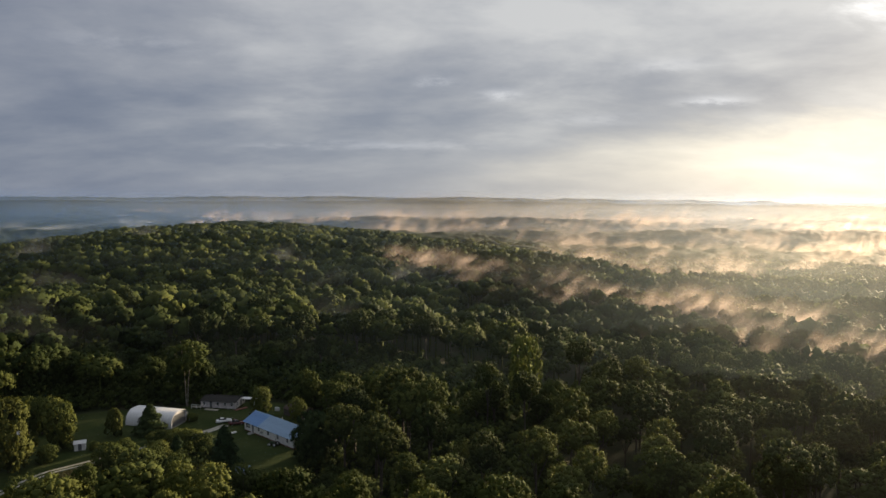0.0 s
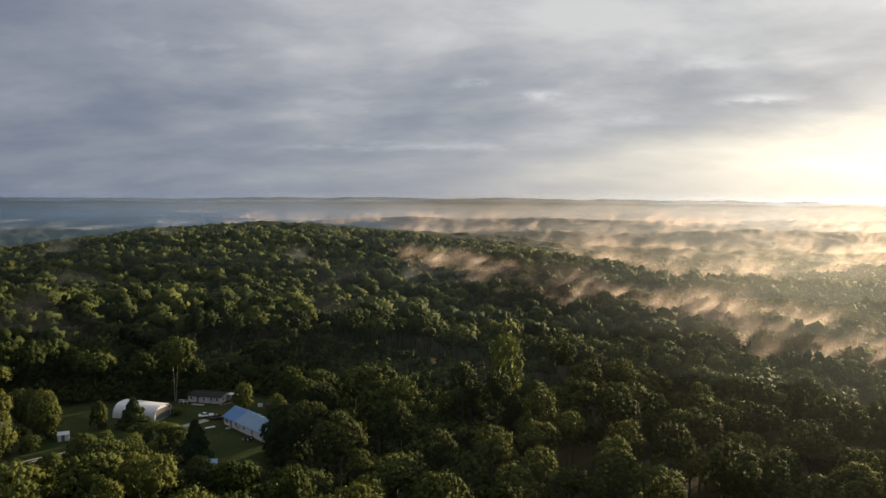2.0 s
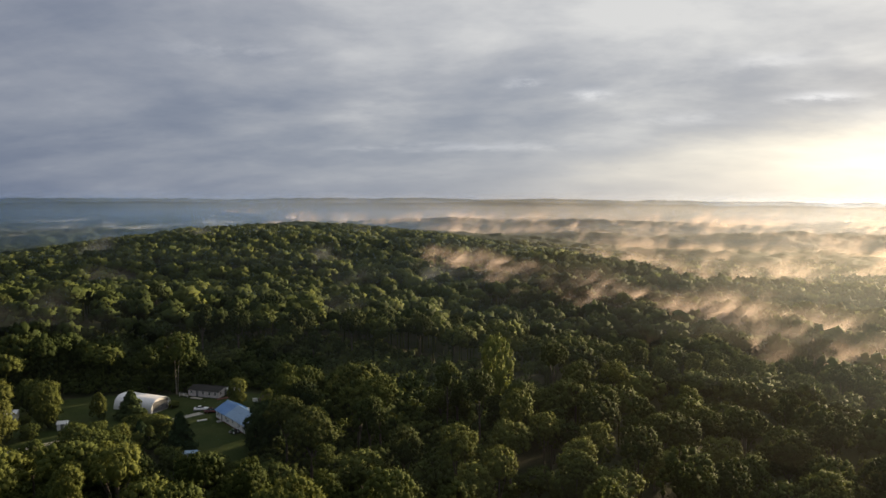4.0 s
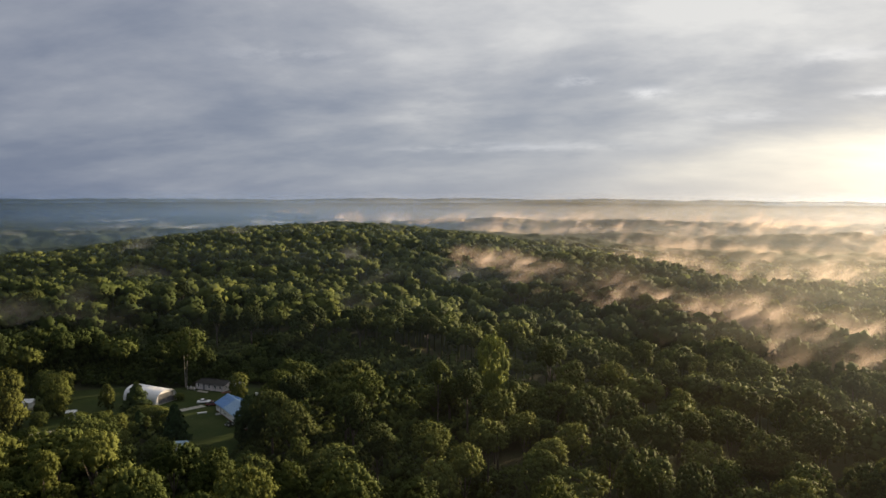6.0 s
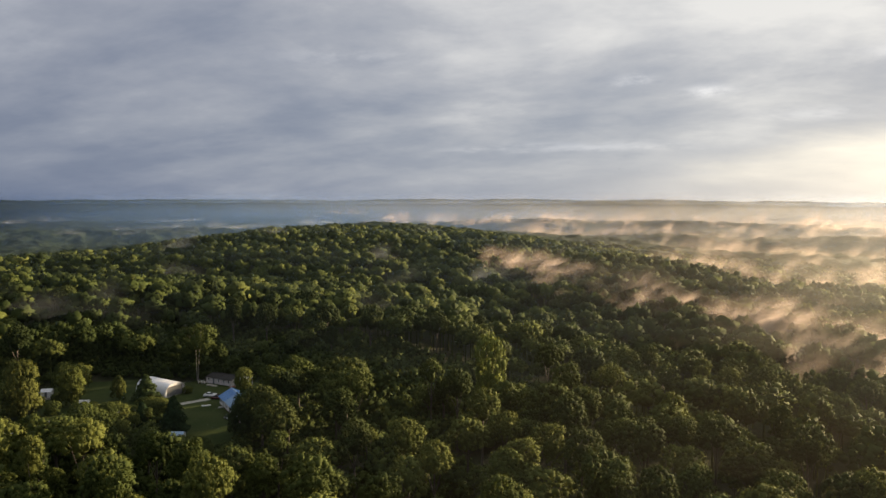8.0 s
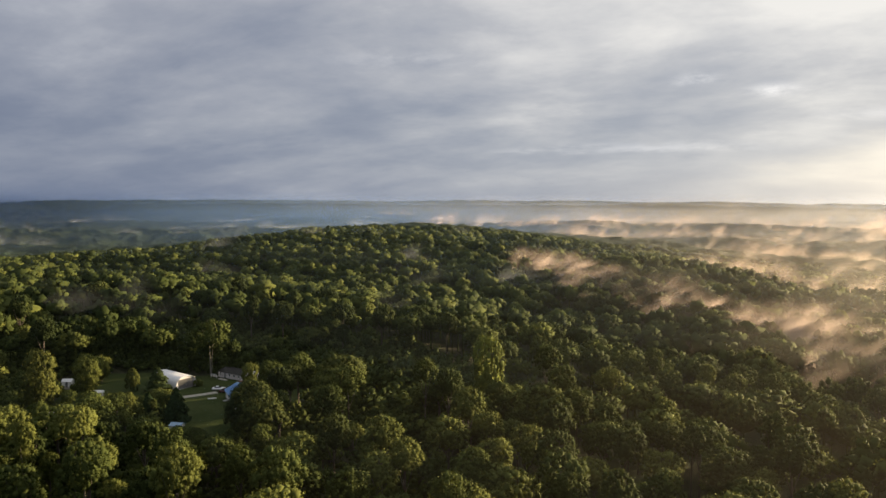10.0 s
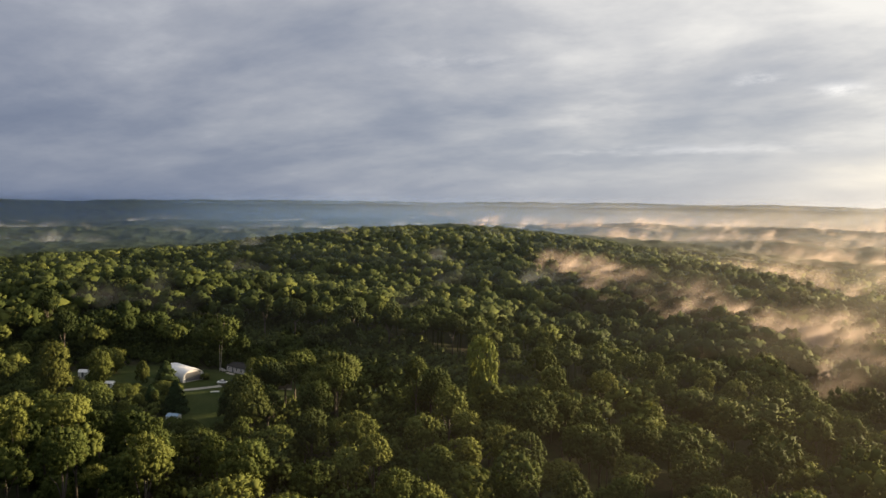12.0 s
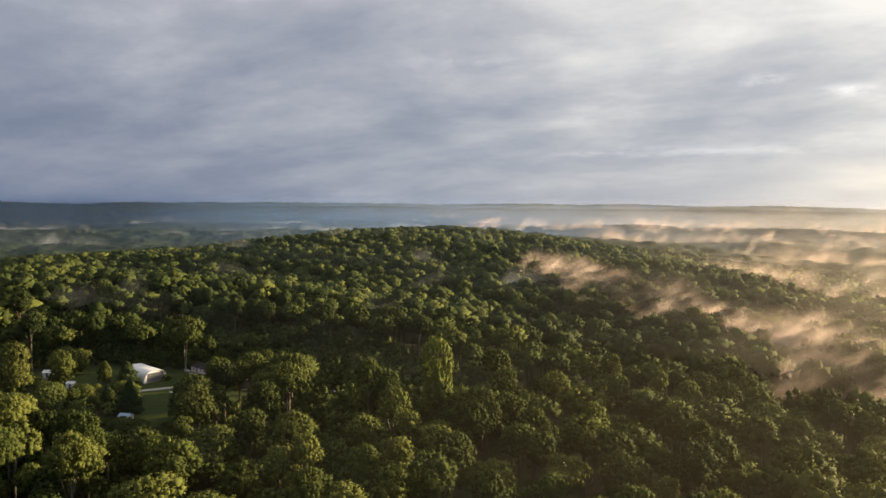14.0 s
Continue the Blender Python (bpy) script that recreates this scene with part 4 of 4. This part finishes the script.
def farmhouse():
    root = thing("farmhouse", -59.9, 203.9, -41.8, "long single-storey white farmhouse with blue metal roof", "house")
    L, W, H, R = 24.5, 8.2, 2.55, 2.1
    part("foundation", boxed(0.03, 0.03, -0.6, L - 0.03, W - 0.03, 0.28), BRICK_RED, root, "low red brick foundation")
    up = Matrix.Translation((0, 0, 0.28))
    wall(root, L, H, up, [(0.7, 0.62, 0.75, 2.05), (1.42, 0.62, 0.75, 2.05), (2.14, 0.62, 0.75, 2.05), (3.9, 0.95, 0, 2.1), (7.0, 0.95, 0.95, 2.1), (11.8, 0.95, 0.95, 2.1), (16.6, 0.95, 0.95, 2.1), (21.2, 0.95, 0.95, 2.1)], WHITE_SIDING, "white lap siding")
    wall(root, L, H, up @ Matrix.Translation((L, W, 0)) @ Matrix.Rotation(math.pi, 4, "Z"), [(4, 0.95, 0.95, 2.1), (12, 0.95, 0, 2.1), (18, 0.95, 0.95, 2.1)], WHITE_SIDING, "white lap siding")
    left = up @ Matrix.Translation((0, W - 0.16, 0)) @ Matrix.Rotation(radians(-90), 4, "Z")
    right = up @ Matrix.Translation((L, 0.16, 0)) @ Matrix.Rotation(radians(90), 4, "Z")
    wall(root, W - 0.32, H, left, [(1.6, 0.9, 0.95, 2.1), (5.2, 0.9, 0.95, 2.1)], WHITE_SIDING, "white lap siding")
    wall(root, W - 0.32, H, right, [(3.2, 0.9, 0.95, 2.1)], WHITE_SIDING, "white lap siding")
    gable(root, W, R, Matrix.Translation((0, W, 0.28 + H)) @ Matrix.Rotation(radians(-90), 4, "Z"), WHITE_SIDING)
    gable(root, W, R, Matrix.Translation((L, 0, 0.28 + H)) @ Matrix.Rotation(radians(90), 4, "Z"), WHITE_SIDING)
    sheet_roof(root, L, W, H + 0.28, R, 0.45, 26, lambda i, s: BLUE_METAL if i < 8 else PALE_BLUE_METAL)
    bm = bmesh.new()
    box(bm, 3.6, -1.3, -0.1, 5.2, 0.0, 0.22, 0.02), box(bm, 3.8, -1.7, -0.1, 5.0, -1.3, 0.08, 0.02)
    part("steps", bm, CONCRETE, root, "concrete entrance steps")
    vent = part("vent_pipe", disc(0.09, 0, 1.1, 10), STEEL, root, "metal vent pipe")
    vent.matrix_basis = Matrix.Translation((11, W * 0.72, H + 1.2)) @ Matrix.Rotation(radians(90), 4, "X")
    part("cooling_unit", boxed(8.9, -0.5, 1.1, 9.6, 0.02, 1.6, 0.03), STEEL, root, "window cooling unit")


def arch_barn():
    """A barn under one round arch of white metal; the front stands at x = 0 and faces +x."""
    root = thing("barn", -81.2, 208.6, -14.5, "white arched metal barn with grey sliding doors", "barn")
    L, W, H, n = 16.2, 9.2, 4.4, 22
    arc = []
    for i in range(n + 1):
        a = math.pi * i / n
        c, s = math.cos(a), math.sin(a)
        arc.append((math.copysign(abs(c) ** 0.66, c) * W / 2, s ** 0.92 * H))
    # roof in curved sheets along its length
    sheets, w = 14, L / 14
    bm = bmesh.new()
    rows = []
    for x, k in ((0.0, 1.0), (w * 0.45, 1.0), (w * 0.5, 1.012), (w * 0.94, 1.012), (w, 1.0)):
        rows.append(([bm.verts.new((-x, y * k, z * k)) for y, z in arc], [bm.verts.new((-x, y * (k - 0.012), z * (k - 0.012))) for y, z in arc]))
    for (o0, i0), (o1, i1) in zip(rows, rows[1:]):
        for j in range(n):
            bm.faces.new((o0[j], o0[j + 1], o1[j + 1], o1[j])), bm.faces.new((i0[j + 1], i0[j], i1[j], i1[j + 1]))
    for o, i in (rows[0], rows[-1]):
        for j in range(n):
            bm.faces.new((o[j], i[j], i[j + 1], o[j + 1]))
    first = part("roof_sheet", bm, WHITE_METAL, root, "curved white corrugated sheet")
    for i in range(1, sheets):
        o = new("roof_sheet", first.data)
        o.parent, o.matrix_basis = root, Matrix.Translation((-i * w, 0, 0))
    dw, dh = 3.3, 3.35

    def end(x, door):
        bm = bmesh.new()
        if door:
            ring = [(y, z) for y, z in arc]
            right = [p for p in ring if p[0] > 0.001]
            outl = [(dw, 0)] + right + [(0, H), (0, dh), (dw, dh)]
            for sgn in (1, -1):
                f = bm.faces.new([bm.verts.new((x, sgn * y * 0.985, z * 0.985)) for y, z in outl])
        else:
            f = bm.faces.new([bm.verts.new((x, y * 0.985, z * 0.985)) for y, z in arc])
        r = bmesh.ops.extrude_face_region(bm, geom=bm.faces[:])
        bmesh.ops.translate(bm, verts=[v for v in r["geom"] if isinstance(v, bmesh.types.BMVert)], vec=(0.08, 0, 0))
        part("end_wall", bm, WHITE_METAL, root, "white metal end wall")

    end(-0.55, True), end(-L + 0.1, False)
    for y0 in (-dw, 0.02):
        bm = boxed(-0.52, y0, 0.05, -0.46, y0 + dw - 0.02, dh)
        for k in range(1, 6):
            y = y0 + k * dw / 6
            box(bm, -0.46, y - 0.03, 0.06, -0.43, y + 0.03, dh - 0.02)
        d = part("sliding_door", bm, GREY_DOOR, root, "grey ribbed sliding door")
        part("handle", boxed(-0.43, y0 + (dw - 0.3 if y0 < 0 else 0.2), 1.1, -0.39, y0 + (dw - 0.24 if y0 < 0 else 0.26), 1.5), STEEL, d)
    part("door_rail", boxed(-0.46, -4.3, dh + 0.02, -0.38, 4.3, dh + 0.14), STEEL, root, "steel door rail")
    part("footing", boxed(-L, -W / 2 + 0.1, -0.5, -0.05, W / 2 - 0.1, 0.03), CONCRETE, root, "concrete floor slab")


def long_shed():
    root = thing("outbuilding", -81.2, 226.6, -9.3, "low faded pinkish-white outbuilding with dark shingled roof", "outbuilding")
    L, W, H, R = 12.4, 7.2, 2.25, 0.85
    wall(root, L, H, pose(0, 0, 0), [(0.8, 0.9, 0.9, 1.9), (3.2, 0.9, 0, 2.05), (5.6, 0.9, 0.9, 1.9), (8.2, 1.0, 0.9, 1.9), (10.6, 0.9, 0.9, 1.9)], PINK_SIDING)
    wall(root, L, H, pose(L, W, 0, 0, 0, 180), [(3, 0.9, 0.9, 1.9)], PINK_SIDING)
    wall(root, W - 0.32, H, pose(0, W - 0.16, 0, 0, 0, -90), [(2.6, 0.9, 0.9, 1.9)], PINK_SIDING)
    wall(root, W - 0.32, H, pose(L, 0.16, 0, 0, 0, 90), [(1.0, 0.8, 0.9, 1.9), (3.6, 0.9, 0, 2.05), (5.4, 0.8, 0.9, 1.9)], PINK_SIDING)
    gable(root, W, R, pose(0, W, H, 0, 0, -90), PINK_SIDING)
    gable(root, W, R, pose(L, 0, H, 0, 0, 90), PINK_SIDING)
    sheet_roof(root, L, W, H, R, 0.35, 10, lambda i, s: DARK_SHINGLE)
    part("canopy", boxed(L + 0.2, W - 3.4, 2.3, L + 5.0, W - 1.0, 2.4), WHITE_METAL, root, "flat white carport canopy")
    for x, y in ((L + 4.8, W - 3.3), (L + 4.8, W - 1.15)):
        part("post", boxed(x, y, -0.2, x + 0.1, y + 0.1, 2.3), TRIM, root, "white canopy post")
    bm = boxed(-2.6, -1.6, 0.25, 0.8, -0.1, 0.4)
    part("deck", bm, RAW_WOOD, root, "weathered board deck")
    for x in (-2.5, -0.8, 0.6):
        part("deck_post", boxed(x, -1.6, -0.2, x + 0.1, -1.5, 1.2), TRIM, root, "white deck post")
    part("deck_rail", boxed(-2.5, -1.58, 1.1, 0.7, -1.52, 1.2), TRIM, root, "white deck rail")


def small_shed(name, x, y, turn, L, W, H, R, wall_mat, roof_mat, label, roof_rows=4, door=True, z=None):
    root = thing(name, x, y, turn, label, "shed", z=z)
    wall(root, L, H, pose(0, 0, 0), [(L / 2 - 0.45, 0.9, 0, min(1.95, H - 0.15))] if door else [], wall_mat)
    wall(root, L, H, pose(L, W, 0, 0, 0, 180), [], wall_mat)
    wall(root, W - 0.32, H, pose(0, W - 0.16, 0, 0, 0, -90), [(W / 2 - 0.55, 0.7, 1.0, 1.7)] if W > 2 else [], wall_mat)
    wall(root, W - 0.32, H, pose(L, 0.16, 0, 0, 0, 90), [], wall_mat)
    gable(root, W, R, pose(0, W, H, 0, 0, -90), wall_mat)
    gable(root, W, R, pose(L, 0, H, 0, 0, 90), wall_mat)
    sheet_roof(root, L, W, H, R, 0.22, roof_rows, lambda i, s: roof_mat, 0.04)
    part("sill_beam", boxed(0.05, 0.05, -0.8, L - 0.05, W - 0.05, 0.05), RAW_WOOD, root, "timber base")
    return root


def car(x, y, turn, paint, label, tall=1.44, long=4.7):
    """A saloon car: nose towards +x."""
    root = thing("car", x, y, turn, label, "car", "parked cars")
    h, n = tall, long / 2
    low = [(-n, 0.42), (-n + 0.05, 0.86), (-n + 0.5, 0.97), (-n + 1.0, 0.99), (0.55, 0.98), (n - 0.75, 0.88), (n - 0.1, 0.70), (n, 0.45), (n - 0.15, 0.26), (-n + 0.2, 0.26)]
    bm = prism(low, -0.88, 0.88)
    bmesh.ops.bevel(bm, geom=bm.edges[:], offset=0.07, segments=2, affect="EDGES")
    body = part("body", bm, paint, root, "", True)
    bm = prism([(-n + 0.75, 0.97), (-n + 1.35, h - 0.03), (-0.9, h), (-0.05, h - 0.02), (0.95, 0.96)], -0.72, 0.72)
    for v in bm.verts:
        if v.co.z > 1.2:
            v.co.y *= 0.82
    bmesh.ops.bevel(bm, geom=bm.edges[:], offset=0.05, segments=2, affect="EDGES")
    part("windows", bm, GLASS, root, "dark tinted glass", True)
    bm = prism([(-n + 1.28, h - 0.06), (-n + 1.42, h + 0.01), (-0.9, h + 0.035), (-0.1, h + 0.01), (0.05, h - 0.07)], -0.60, 0.60)
    bmesh.ops.bevel(bm, geom=bm.edges[:], offset=0.03, segments=1, affect="EDGES")
    part("roof_panel", bm, paint, root)
    for sx in (-n + 0.95, n - 0.9):
        for sy in (-0.86, 0.66):
            w = part("wheel", disc(0.33, 0, 0.2), RUBBER, root, "black tyre")
            w.matrix_basis = Matrix.Translation((sx, sy, 0.33))
            part("rim", disc(0.20, -0.012, 0.212, 12), STEEL, w, "metal rim")
    for sy in (-0.80, 0.50):
        part("headlight", boxed(n - 0.16, sy, 0.58, n + 0.005, sy + 0.3, 0.70, 0.02), CLEAR_LAMP, root, "clear headlight")
        part("tail_light", boxed(-n - 0.01, sy, 0.70, -n + 0.10, sy + 0.3, 0.84, 0.02), RED_LAMP, root, "red tail light")
    for sy in (-0.98, 0.82):
        part("mirror", boxed(0.55, sy, 0.98, 0.72, sy + 0.16, 1.10, 0.03), paint, root)
    for sx in (-n - 0.03, n - 0.10):
        part("bumper", boxed(sx, -0.80, 0.32, sx + 0.12, 0.80, 0.50, 0.03), paint, root)
    return root


def tractor():
    root = thing("garden_tractor", -47.6, 190.4, 150, "small dark garden tractor parked beside the house", "tractor")
    part("chassis", boxed(-1.2, -0.3, 0.35, 1.3, 0.3, 0.62, 0.03), RUBBER, root, "black steel chassis")
    part("hood", boxed(0.2, -0.34, 0.62, 1.35, 0.34, 1.22, 0.07), GREEN_PAINT, root, "dark green hood")
    part("seat", boxed(-0.75, -0.26, 0.85, -0.25, 0.26, 0.98, 0.04), RUBBER, root, "black seat")
    part("seat_back", boxed(-0.85, -0.26, 0.95, -0.73, 0.26, 1.45, 0.04), RUBBER, root)
    bm = bmesh.new()
    for y in (-0.55, 0.49):
        box(bm, -1.0, y, 0.6, -0.92, y + 0.06, 2.2)
    box(bm, -1.0, -0.55, 2.14, -0.92, 0.55, 2.2)
    part("roll_bar", bm, RUBBER, root, "black roll bar")
    part("steering_wheel", disc(0.2, 0, 0.04, 14), RUBBER, root).matrix_basis = pose(-0.02, 0, 1.28, 75, 0, 90)
    for x, r, w in ((-0.75, 0.62, 0.34), (1.0, 0.38, 0.24)):
        for s in (-1, 1):
            o = part("wheel", disc(r, -w / 2, w / 2, 22), RUBBER, root, "black lugged tyre")
            o.matrix_basis = Matrix.Translation((x, s * 0.72, r))
            part("rim", disc(r * 0.58, -w / 2 - 0.02, w / 2 + 0.02, 14), TRIM, o, "white wheel rim")
    part("loader_bucket", prism([(0, 0.1), (0.55, 0.1), (0.6, 0.16), (0.12, 0.2), (0.1, 0.62), (0, 0.62)], -0.7, 0.7), STEEL, root, "grey loader bucket").matrix_basis = Matrix.Translation((1.6, 0, 0))
    bm = bmesh.new()
    for y in (-0.5, 0.42):
        box(bm, 0.1, y, 0.6, 1.68, y + 0.08, 0.7)
    part("loader_arm", bm, GREEN_PAINT, root)


def ribbon(name, path, offset, width, mat, label, kind="structure", lift=0.05):
    """A strip along a plan line, on the lawn."""
    pts = []
    for (ax, ay), (bx, by) in zip(path, path[1:]):
        n = max(2, int(math.hypot(bx - ax, by - ay) / 2))
        pts += [Vector((ax + (bx - ax) * i / n, ay + (by - ay) * i / n)) for i in range(n)]
    pts.append(Vector(path[-1]))
    for _ in range(6):
        pts = [pts[0]] + [(a + 2 * b + c) / 4 for a, b, c in zip(pts, pts[1:], pts[2:])] + [pts[-1]]
    vs = []
    for i, p in enumerate(pts):
        d = (pts[min(i + 1, len(pts) - 1)] - pts[max(i - 1, 0)]).normalized()
        s = Vector((d.y, -d.x))
        for k in (-1, -0.8, 0.8, 1):
            q = p + s * (offset + k * width / 2 * (1 + 0.18 * math.sin(i * 1.7 + k * 3)))
            vs.append((q.x, q.y, float(land(q.x, q.y)) + G0 + (lift if abs(k) < 1 else -0.05)))
    ob = new(name, mesh_from(name, vs, grid_faces(len(pts), 4), mat))
    return tagged(ob, label, "driveway", kind=kind)


DRIVE = [(-128, 140), (-114, 157), (-101.5, 169.9), (-85.7, 185.4), (-76.5, 195.2), (-70.5, 202.5), (-67.0, 208.0)]
for off in (-0.85, 0.85):
    ribbon("driveway", DRIVE, off, 1.0, GRAVEL, "pale gravel wheel track through the lawn")
ribbon("driveway", DRIVE[4:], 0.0, 3.0, GRAVEL, "worn pale gravel end of the drive", lift=0.03)
farmhouse()
arch_barn()
long_shed()
small_shed("garden_shed", -101.8, 185.6, 24, 2.8, 2.2, 2.0, 0.5, WHITE_SIDING, WHITE_METAL, "tiny white garden shed with dark door", 3)
small_shed("tool_shed", -51.9, 167.4, 14, 3.6, 2.8, 1.9, 0.5, WHITE_SIDING, PALE_BLUE_METAL, "small white shed with blue metal roof", 4)
small_shed("red_roofed_shed", -51.5, 218.5, -38, 8.0, 5.5, 2.3, 1.3, DARK_WOOD, RED_ROOF, "old dark wooden shed with rusty dark red roof", 6)
small_shed("white_roofed_shed", -124.5, 192, 25, 3.4, 2.6, 2.1, 0.7, WHITE_SIDING, WHITE_METAL, "white shed half hidden among trees", 4)
small_shed("woodland_cabin", -17.5, 231.0, 15, 3.2, 2.6, 2.2, 0.6, RAW_WOOD, WHITE_METAL, "small wooden cabin with white metal roof in the woods", 4, z=float(land(-16, 232)) + 0.3)
car(-68.4, 210.8, 25, CAR_WHITE, "white saloon car parked on the grass")
car(-63.8, 208.9, 22, CAR_RED, "dark red car parked beside the house", 1.6)
tractor()


def loose_board(x, y, turn, length, width, high, mat, label, name="board"):
    bm = boxed(-length / 2, -width / 2, 0, length / 2, width / 2, high, 0.02)
    me = bpy.data.meshes.new(name)
    bm.to_mesh(me)
    bm.free()
    me.materials.append(mat)
    ob = new(name, me)
    ob.matrix_basis = pose(x, y, G0 + 0.02, 0, 0, turn)
    tagged(ob, label, "board")


loose_board(-62.9, 200.3, 38, 3.0, 0.5, 0.35, TRIM, "long white board lying on the lawn")
loose_board(-76.5, 223.3, -12, 4.6, 1.1, 0.25, RAW_WOOD, "pale weathered planks stacked on the grass", "plank_stack")
loose_board(-67.0, 224.3, 48, 4.5, 0.9, 0.3, BRICK_RED, "reddish stack of boards by the outbuilding", "plank_stack")
loose_board(-54.6, 222.6, 5, 1.6, 0.3, 1.2, TRIM, "upright white panel leaning by the shed", "panel")

# yard trees
CEDARS = [conifer_arrays(np.random.default_rng(40 + k), 10.0, 3.3, 1100) for k in range(3)]
CEDAR_MESHES = [mesh_from("crown", *c, CEDAR_LEAF) for c in CEDARS]
CEDAR_TRUNK = mesh_from("trunk", *tube(None, [(0, 0, -0.5), (0, 0, 5)], (0.22, 0.08)), BARK)


def cedar(x, y, height, wide, k, label):
    root = thing("cedar", x, y, k * 70, label, "tree", "yard cedars", z=float(land(x, y)))
    root.scale = (wide / 3.3, wide / 3.3, height / 10)
    new("crown", CEDAR_MESHES[k]).parent = root
    new("trunk", CEDAR_TRUNK).parent = root


cedar(-57.3, 176.4, 10.2, 4.0, 0, "dark conical evergreen on the lawn")
cedar(-87.0, 200.4, 8.6, 4.4, 1, "dark spreading evergreen before the white barn")
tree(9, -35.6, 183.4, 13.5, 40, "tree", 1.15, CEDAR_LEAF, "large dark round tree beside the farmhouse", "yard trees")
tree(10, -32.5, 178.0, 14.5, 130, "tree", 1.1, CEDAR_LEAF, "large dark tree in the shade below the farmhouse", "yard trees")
cedar(-70.5, 178.5, 7.0, 2.8, 0, "dark evergreen at the lawn's edge")
YARD_TREES = [(-112, 173, 20, 8, 0.95, YELLOW_LEAF, "large yellow-green tree at the yard's edge"), (-106, 187.5, 14.5, 9, 0.95, None, "leafy tree shading the garden shed"),
              (-119, 205, 10.5, 10, 1.1, None, "rounded leafy tree on the far lawn"), (-96.5, 198, 9.0, 11, 0.85, YELLOW_LEAF, "small yellowing tree beside the barn"),
              (-58.0, 215.2, 10.8, 8, 1.1, None, "small leafy tree behind the farmhouse"), (-46.0, 214, 7.5, 9, 1.2, None, "leafy tree beside the red-roofed shed"), (-46, 232, 12.0, 9, 1.1, None, "leafy tree behind the red-roofed shed"),
              (-119, 200, 12.0, 10, 1.0, None, "leafy tree at the edge of the lawn"), (-83.0, 167.0, 10.0, 10, 1.35, None, "leafy young tree beside the gravel drive"), (-72.5, 172, 8.5, 8, 1.35, None, "low leafy tree at the lawn's edge"), (-125, 203, 11.0, 11, 1.0, None, "leafy tree on the far lawn")]
for x, y, top, k, w, leaf, label in YARD_TREES:
    tree(k, x, y, top, x * 11, wide=w, leaf=leaf, label=label, group="yard trees")
BUSHES = [(-119.5, 187, 2.8), (-116, 190.5, 2.4), (-74, 187.5, 6.4), (-70, 186, 6.8), (-66, 184.5, 6.2), (-79, 190.0, 5.2), (-83, 193, 3.2), (-62.5, 181, 4.0), (-96.8, 186.8, 1.6), (-85.5, 181, 5.5), (-93, 183.5, 3.4), (-89, 188.5, 3.2), (-105, 178, 5.0), (-78, 182, 5.0), (-78.6, 212.0, 1.3), (-44.6, 162.9, 4.4), (-41.5, 166, 3.5)]
for i, (x, y, top) in enumerate(BUSHES):
    b = tree(8 + i % 4, x, y, top, x * 13, "bush", 1.9, None, "low rounded green bush at the lawn's edge", "bushes")
    b["category"] = "bush"


def twin_trunk_tree():
    """A tall tree with two bare pale stems and a high crown."""
    root = thing("tall_tree", -86.6, 229.0, 0, "tall tree with two bare pale stems and high crown", "tree", z=float(land(-86.6, 229.0)))
    rng = np.random.default_rng(77)
    for pts, rad in (([(-0.3, 0, -0.5), (-0.5, 0, 7), (-0.9, 0.2, 14), (-2.0, 0.3, 23)], (0.17, 0.13, 0.09, 0.05)), ([(0.1, 0, -0.5), (0.35, 0.1, 7), (1.2, -0.2, 15), (2.4, -0.3, 22)], (0.13, 0.10, 0.08, 0.04))):
        t = new("trunk", mesh_from("trunk", *tube(rng, pts, rad, 8), PALE_BARK))
        t.parent = root
        top = Vector(pts[2])
        for j in range(3):
            a = rng.uniform(0, 6.28)
            e = top + Vector((math.cos(a) * 3, math.sin(a) * 3, 4.5))
            new("limb", mesh_from("limb", *tube(rng, [tuple(top), tuple((top + e) / 2 + Vector((0, 0, 0.6))), tuple(e)], (0.12, 0.09, 0.04), 5), PALE_BARK)).parent = t
    v, f, nor = crown_arrays(rng, 18, 12, 22, 0.26, 6.8, 7.0, -0.7)
    v[:, 2] += 23.5 - v[:, 2].max()
    me = mesh_from("crown", v, f, LEAF_WOODS, True, nor)
    me.attributes.new("tint", "FLOAT", "POINT").data.foreach_set("value", np.full(len(v), 0.3, np.float32))
    new("crown", me).parent = root


twin_trunk_tree()


def tall_grass():
    rng = np.random.default_rng(8)
    n = 2600
    t = rng.uniform(-1, 1, n)
    x, y = -90.5 + t * 6 + rng.normal(0, 0.8, n), 172.0 + t * 5.2 + rng.normal(0, 0.8, n)
    at = np.stack([x, y, land(x, y) + G0 + rng.uniform(0.1, 1.0, n)], -1)
    v, f = leaf_bits(at, np.tile((0.3, -0.5, 0.4), (n, 1)), 0.28, rng)
    tagged(new("tall_grass", mesh_from("tall_grass", v, f, STRAW)), "strip of tall dry yellow grass by the drive", "grass", kind="stuff")


tall_grass()
